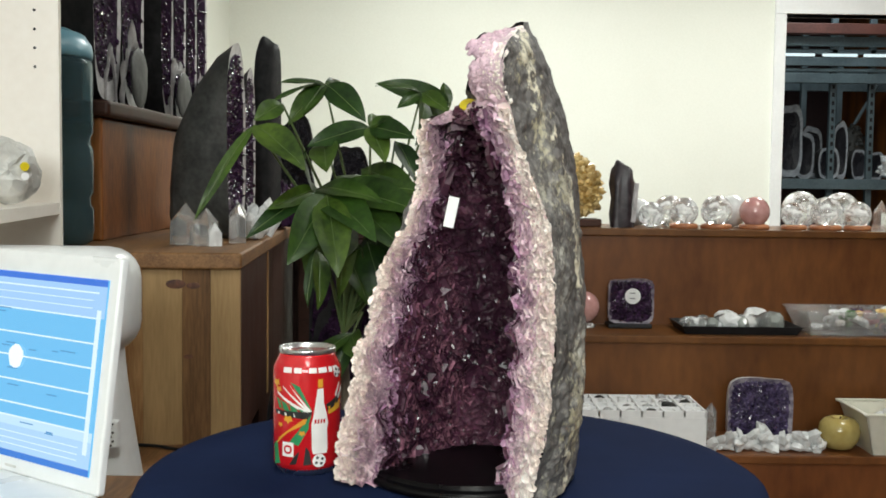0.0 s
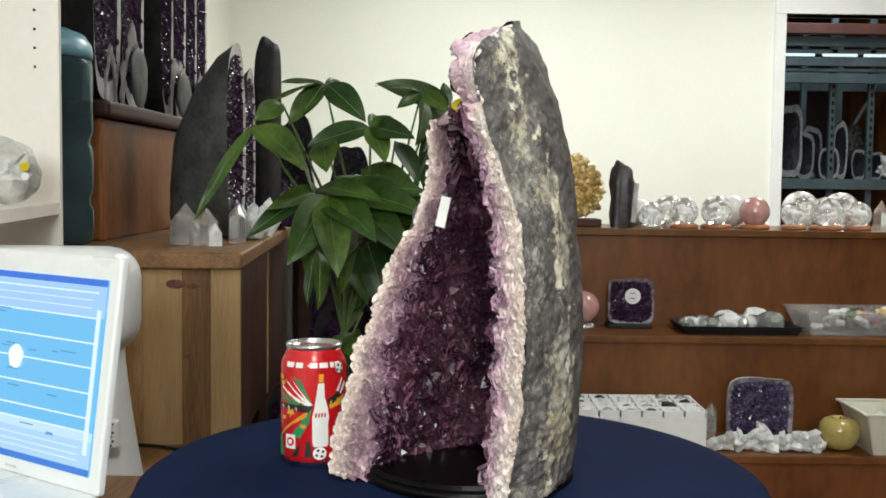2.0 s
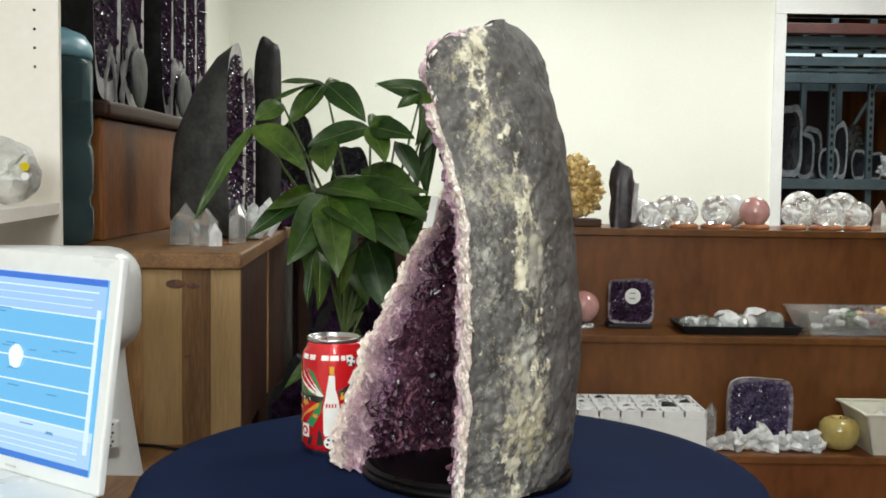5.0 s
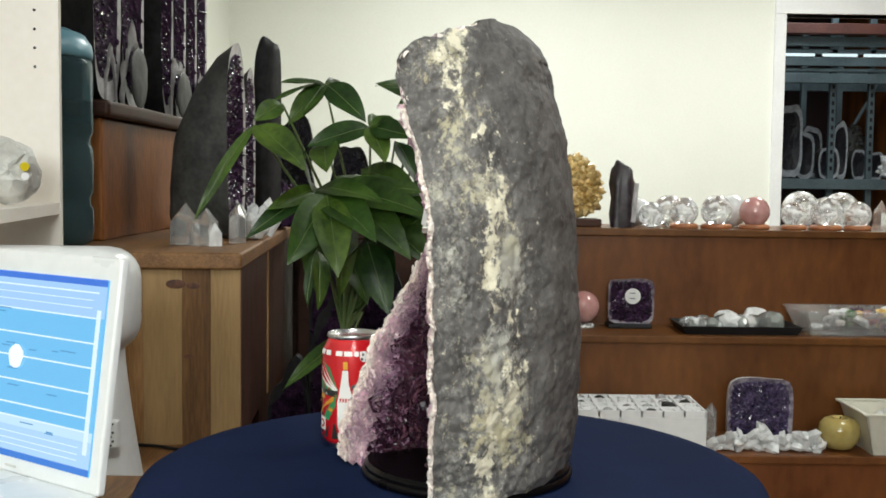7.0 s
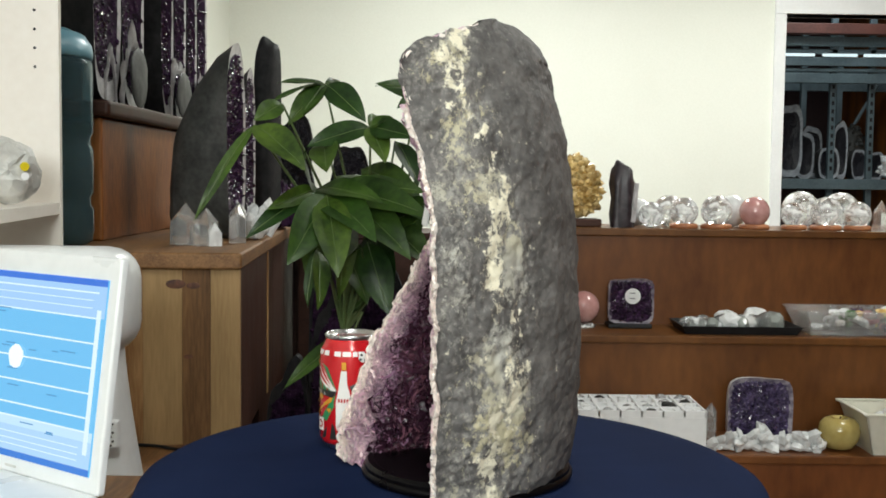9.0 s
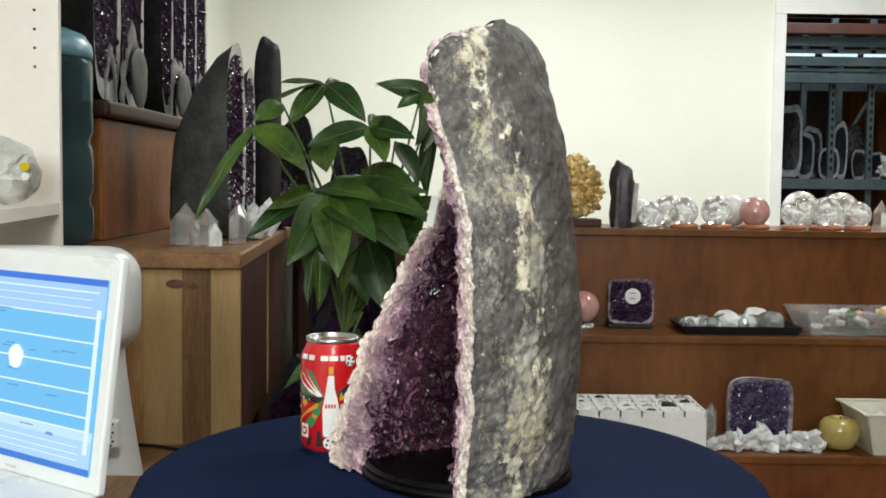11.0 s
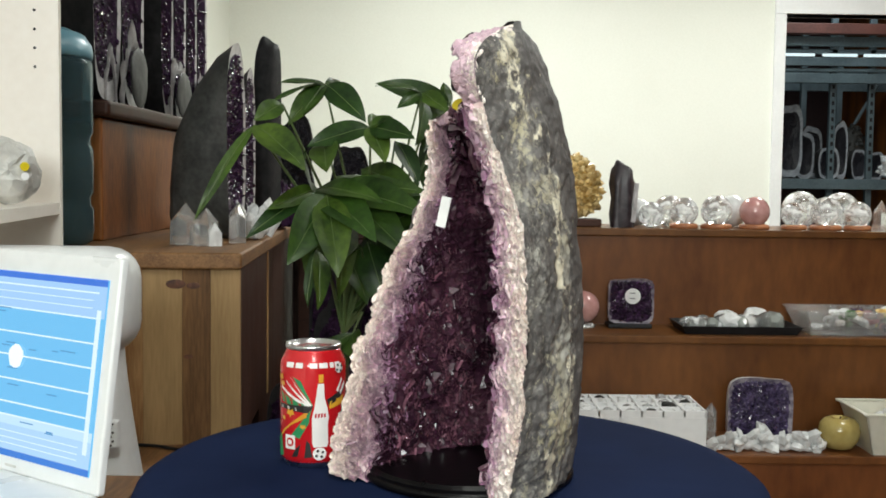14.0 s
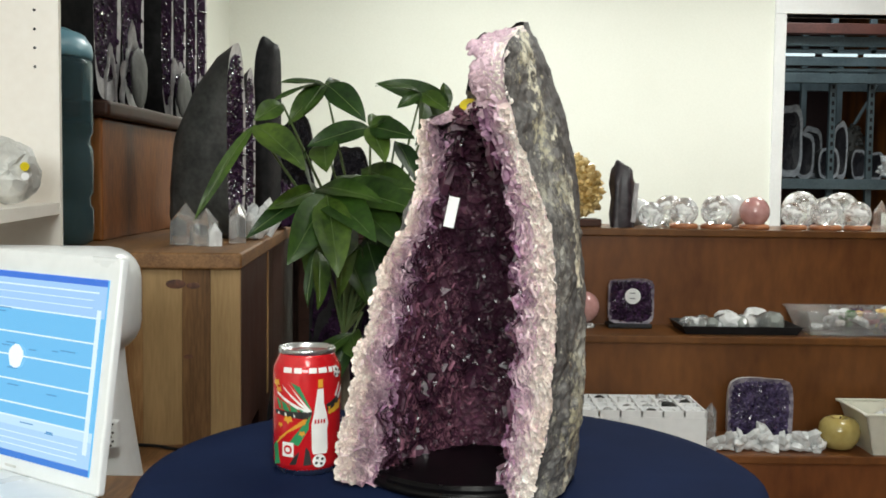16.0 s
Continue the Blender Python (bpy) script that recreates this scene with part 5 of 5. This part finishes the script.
def plinth():
    t = thing("wooden_plinth", pose(0, 0, CT), "reddish brown wooden plinth with a dark glossy top", "plinth")
    part("body", box(-1.2, 1.28, 0, -0.79, 2.55, 0.275, 0.006, 3), BROWN, t)
    part("top_board", box(-1.22, 1.255, 0.2755, -0.765, 2.57, 0.312, 0.01, 3), DARK, t, "dark polished top board")


plinth()
for i, (y, w, h) in enumerate([(1.45, 0.2, 0.85), (1.665, 0.2, 0.8), (2.0, 0.13, 0.8), (2.145, 0.14, 0.78), (2.3, 0.12, 0.8), (2.44, 0.13, 0.75)]):
    cut_geode("cathedral_geode", pose(-0.83, y, CT + 0.313, 0, 0, 90), w, h, 0.16, "tall dark amethyst cathedral with white agate outline on a plinth", 40 + i, "cathedrals on the plinth", lobes=0.14, shell=BLACKSTONE, square=4)
for i, (y, w, h) in enumerate([(1.6, 0.07, 0.075), (2.06, 0.08, 0.068), (2.34, 0.05, 0.06)]):
    bm = ball(1.0, None, 4)
    bm.transform(Matrix.Diagonal((0.009, w, h, 1)))
    rough(bm, 0.004, 14, i)
    low = min(v.co.z for v in bm.verts)
    bmesh.ops.translate(bm, verts=bm.verts[:], vec=(0, 0, -low))
    single("polished_stone", bm, SLATE, pose(-0.797, y, CT + 0.313), "rounded grey polished stone leaning against the cathedrals", "stone", "polished stones", smooth=True)


def agate_arch(y, w, h, seed):
    """A ragged white agate band arching over a grey dome on a cathedral's face."""
    rows = []
    for j in range(5):
        row = []
        for i in range(41):
            a = math.pi * i / 40
            wide = 1.3 + 0.45 * noise.noise(Vector((a * 1.6, seed, 0))) + 0.22 * noise.noise(Vector((a * 5, seed, 4)))
            k = 0.96 + (max(1.08, wide) - 0.96) * j / 4
            row.append(Vector((-0.815 + 0.006 * math.sin(math.pi * j / 4) + 0.003 * noise.noise(Vector((a * 6, j, seed))), y - math.cos(a) * w * k, CT + 0.3135 + math.sin(a) * 2 * h * k)))
        rows.append(row)
    bm = grid_mesh(rows)
    bmesh.ops.solidify(bm, geom=bm.faces[:], thickness=0.006)
    single("agate_sheet", bm, AGATE, Matrix.Identity(4), "ragged white agate band on a dark cathedral", "agate", "agate crusts", smooth=True)


for y, w, h, seed in ((1.6, 0.07, 0.075, 1), (2.06, 0.08, 0.068, 2), (2.34, 0.05, 0.06, 3), (1.42, 0.035, 0.05, 4)):
    agate_arch(y, w, h, seed)
for i, (x, y, w, h, d) in enumerate([(-0.527, 1.46, 0.17, 0.465, 0.15), (-0.53, 1.66, 0.1, 0.43, 0.1), (-0.56, 2.18, 0.2, 0.36, 0.12)]):
    cut_geode("split_geode", pose(x, y, CT, 0, 0, 86), w, h, d, "upright split geode with polished grey back and amethyst face", 50 + i, "split geodes on the cabinet", lobes=0.1, slope=0.26, square=2.6)
for i, (x, y, r, b, tp, m) in enumerate([(-0.592, 1.2, 0.024, 0.055, 0.035, QUARTZ), (-0.545, 1.19, 0.026, 0.045, 0.035, QUARTZ), (-0.49, 1.28, 0.018, 0.06, 0.03, QUARTZ), (-0.515, 1.16, 0.014, 0.03, 0.02, MILKY)]):
    quartz_point(x, y, CT, r, b, tp, m, "upright clear quartz point on the cabinet", 20 * i, 0.25)
cluster("quartz_cluster", pose(-0.475, 1.42, CT), "white quartz cluster beside the geodes", "crystal cluster", MILKY, 12, 0.04, 0.014, 0.09, 91, "milky quartz clusters")
cluster("dark_cluster", pose(-0.5, 1.98, CT), "dark amethyst cluster on the cabinet", "crystal cluster", DEEP, 60, 0.07, 0.012, 0.16, 92, under=DEEP)
for i, (x, y, w, h) in enumerate([(-0.33, 1.78, 0.15, 0.82), (-0.2, 1.9, 0.16, 0.78), (-0.06, 2.0, 0.18, 0.74), (-0.24, 1.66, 0.13, 0.62), (-0.375, 1.6, 0.1, 0.55), (-0.378, 1.3, 0.1, 0.62), (-0.285, 1.37, 0.11, 0.78), (-0.17, 1.43, 0.12, 0.66)]):
    cut_geode("floor_geode", pose(x, y, 0), w, h, 0.14, "tall dark amethyst geode standing on the floor", 70 + i, "geodes on the floor", lobes=0.2, rim=BLACKSTONE, shell=BLACKSTONE, face=DEEP_BASE)

cut_geode("split_geode", pose(-0.518, 1.9, CT, 0, 0, 172), 0.062, 0.525, 0.1, "slim dark geode turned with its grey back outwards", 58, "split geodes on the cabinet", lobes=0.06, square=6, shell=BLACKSTONE)

cut_geode("split_geode", pose(-0.535, 2.42, CT), 0.15, 0.34, 0.1, "black and purple geode on the cabinet", 59, "split geodes on the cabinet", lobes=0.25, rim=BLACKSTONE, face=DARKFACE)


# made-up dark block that stands for the shade behind the plant
def dark_filler_block():
    t = thing("dark_filler_block", pose(-0.42, 2.3, 0), "black-brown block added to keep the gap behind the plant dark", "cabinet")
    part("body", box(-0.075, 0, 0.0, 0.36, 0.3, 0.85, 0.004), DARK, t)
    part("top", box(-0.078, -0.012, 0.8505, 0.37, 0.31, 0.872, 0.004), DARK, t)


dark_filler_block()
for i, (x, w, h) in enumerate([(-0.34, 0.13, 0.27), (-0.2, 0.13, 0.1)]):
    cut_geode("small_geode", pose(x, 2.42, 0.8725), w, h, 0.1, "small black and purple geode on the dark block behind the plant", 80 + i, "small geodes", lobes=0.25, rim=BLACKSTONE, face=DARKFACE)

# ---------------- money tree ----------------


def leaflet(bm, base, tip, width, up):
    """A drooping pointed leaflet, folded along its midrib."""
    a, b = Vector(base), Vector(tip)
    d = b - a
    n = 9
    side = d.cross(up).normalized()
    nor = side.cross(d).normalized()
    arch = 0.1 * d.length
    rows = []
    for k in range(n + 1):
        u = k / n
        w = width / 2 * (math.sin(math.pi * u ** 0.8) ** 0.85) * (1.0 if k < n else 0)
        c = a + d * u + nor * arch * math.sin(math.pi * u) * 0.7
        row = [bm.verts.new(c + side * w * s + nor * (abs(s) * w * 0.28 + 0.0015 * math.sin(9 * u + s))) for s in (-1, -0.5, 0, 0.5, 1)]
        rows.append(row)
    for p, q in zip(rows, rows[1:]):
        for i in range(4):
            bm.faces.new((p[i], p[i + 1], q[i + 1], q[i]))


def branch(t, fork, hub, leaflets):
    """A stem with a fan of leaflets at its end: (turn, rise in degrees, length, width) of each."""
    hub = Vector(hub)
    rnd = random.Random(int(abs(hub.x * 1e3) + hub.z * 1e4))
    mid = (fork + hub) / 2 + Vector((0.02, 0.04, 0.03))
    part("stem", rod(mid, hub, 0.0026, 0.0016, 8, rod(fork, mid, 0.0035, 0.0026)), STEM, t)
    for turn, rise, length, width in leaflets:
        way = Vector((math.cos(radians(turn)) * math.cos(radians(rise)), math.sin(radians(turn)) * math.cos(radians(rise)), math.sin(radians(rise))))
        bm = bmesh.new()
        up = Vector((0.15 + rnd.gauss(0, 0.38), -0.7 + rnd.gauss(0, 0.25), 0.65 + rnd.gauss(0, 0.2)))
        leaflet(bm, hub, hub + way * length, width * (0.82 if width > 0.07 else 1.0), up)
        ridge = [v.co.copy() for k, v in enumerate(bm.verts) if k % 5 == 2]
        leaf = part("leaf", bm, LEAF, t, "", True)
        across = way.cross(up).normalized() * 0.0007
        lift = across.cross(way).normalized() * 0.0006
        part("midrib", grid_mesh([[p - across + lift, p + lift * 2, p + across + lift] for p in ridge[:-1]]), STEM, leaf)


def money_tree():
    t = thing("potted_plant", pose(0, 0, 0), "leafy green money tree in a dark pot behind the table", "potted plant")
    foot, fork = Vector((-0.19, 0.82, 0.3)), Vector((-0.2, 0.72, 0.78))
    part("pot", lathe([(0.08, 0.0), (0.1, 0.02), (0.115, 0.2), (0.125, 0.26), (0.125, 0.29), (0.105, 0.29), (0.1, 0.25), (0.0, 0.25)], 40, cap=False), SOIL, t, "black plastic pot", True).matrix_basis = pose(foot.x, foot.y, 0)
    part("trunk", rod(foot - Vector((0, 0, 0.06)), fork, 0.014, 0.007, 12), BARK, t, "", True)
    branch(t, fork, (-0.212, 0.66, 1.025), [(-102, -50, 0.191, 0.077), (-80, -58, 0.2, 0.06), (-37, -33, 0.195, 0.092), (-108, -44, 0.116, 0.054), (-21, -1, 0.168, 0.04), (54, 17, 0.077, 0.037), (-32, -12, 0.193, 0.061)])
    branch(t, fork, (-0.209, 0.72, 1.028), [(-32, -17, 0.199, 0.078), (-119, -51, 0.108, 0.076)])
    branch(t, fork, (-0.171, 0.72, 1.059), [(-30, -22, 0.128, 0.056)])
    branch(t, fork, (-0.117, 0.77, 1.109), [(-50, -50, 0.102, 0.039)])
    branch(t, fork, (-0.284, 0.58, 1.157), [(-133, -28, 0.062, 0.035)])
    branch(t, fork, (-0.228, 0.67, 1.196), [(70, 10, 0.054, 0.015), (-116, -39, 0.086, 0.028), (-145, -2, 0.087, 0.013), (-140, -21, 0.117, 0.018), (-131, -42, 0.107, 0.038), (-35, -36, 0.107, 0.048)])
    branch(t, fork, (-0.161, 0.72, 0.944), [(-57, -36, 0.118, 0.075)])
    branch(t, fork, (-0.207, 0.7, 0.945), [(-117, -53, 0.112, 0.056), (-49, -53, 0.134, 0.056)])
    branch(t, fork, (-0.115, 0.76, 1.021), [(-56, -49, 0.111, 0.067)])
    branch(t, fork, (-0.222, 0.62, 1.098), [(-81, -30, 0.093, 0.049)])
    branch(t, fork, (-0.235, 0.62, 1.026), [(-130, -17, 0.11, 0.03), (-134, -29, 0.158, 0.035), (-99, 44, 0.085, 0.041), (-36, -8, 0.139, 0.046), (-49, -26, 0.176, 0.083)])
    branch(t, fork, (-0.152, 0.64, 1.125), [(-148, -17, 0.118, 0.041), (-28, 21, 0.045, 0.024), (-39, -11, 0.098, 0.04), (-64, -41, 0.088, 0.04), (89, 23, 0.065, 0.019)])
    branch(t, fork, (-0.073, 0.77, 1.192), [(-147, 4, 0.091, 0.025), (-129, -26, 0.071, 0.025), (-45, -28, 0.08, 0.033), (-96, -53, 0.117, 0.041)])
    branch(t, fork, (-0.029, 0.82, 1.171), [(180, 82, 0.045, 0.026)])
    branch(t, fork, (-0.021, 0.82, 1.178), [(-168, 13, 0.14, 0.042), (170, 4, 0.09, 0.03)])
    branch(t, fork, (-0.05, 0.8, 1.19), [(-125, -72, 0.105, 0.045)])
    branch(t, fork, (-0.035, 0.84, 1.165), [(-120, -72, 0.165, 0.055)])
    branch(t, fork, (-0.321, 0.54, 1.122), [(-35, -33, 0.126, 0.051), (-125, -50, 0.189, 0.02)])
    branch(t, fork, (-0.215, 0.58, 1.017), [(-115, -43, 0.151, 0.06), (-74, -49, 0.159, 0.072)])
    branch(t, fork, (-0.225, 0.54, 0.936), [(-81, -66, 0.098, 0.034), (-119, -76, 0.092, 0.019)])
    branch(t, fork, (-0.163, 0.62, 0.931), [(-129, -25, 0.057, 0.036)])
    branch(t, fork, (-0.157, 0.67, 0.938), [(-51, -61, 0.132, 0.055)])
    branch(t, fork, (-0.184, 0.72, 0.78), [(-136, -29, 0.165, 0.032), (-126, -55, 0.13, 0.032), (-76, -23, 0.09, 0.043)])
    branch(t, fork, (-0.12, 0.67, 0.966), [(-37, -36, 0.103, 0.055), (-25, 27, 0.105, 0.047)])
    branch(t, fork, (-0.15, 0.72, 0.848), [(180, -45, 0.055, 0.029)])


money_tree()

# ---------------- the turn of the table ----------------
TURN = [(0, 0), (0.5, -2.35), (1, -4.92), (1.5, -7.4), (2, -9.97), (2.5, -12.75), (3, -15.35), (3.5, -18.1), (4, -20.85), (4.5, -23.6), (5, -26.4), (5.5, -29.2), (6, -32.05), (6.5, -35.0), (7, -37.95), (7.5, -40.65), (7.75, -41.7),
        (8, -41.9), (8.25, -41.0), (8.5, -39.65), (9, -36.85), (9.5, -34.1), (10, -31.3), (10.5, -28.5), (11, -25.7), (11.5, -22.87), (12, -20.0), (12.5, -17.6), (13, -14.75), (13.5, -12.05), (14, -9.35), (14.5, -6.7), (15, -4.37), (15.5, -2.05), (16, 0.25)]


def motions():
    for ob in TURNING:
        x, y, z = ob.location
        walk(ob, [(t, pose(x, y, z, 0, 0, a)) for t, a in TURN])


motions()
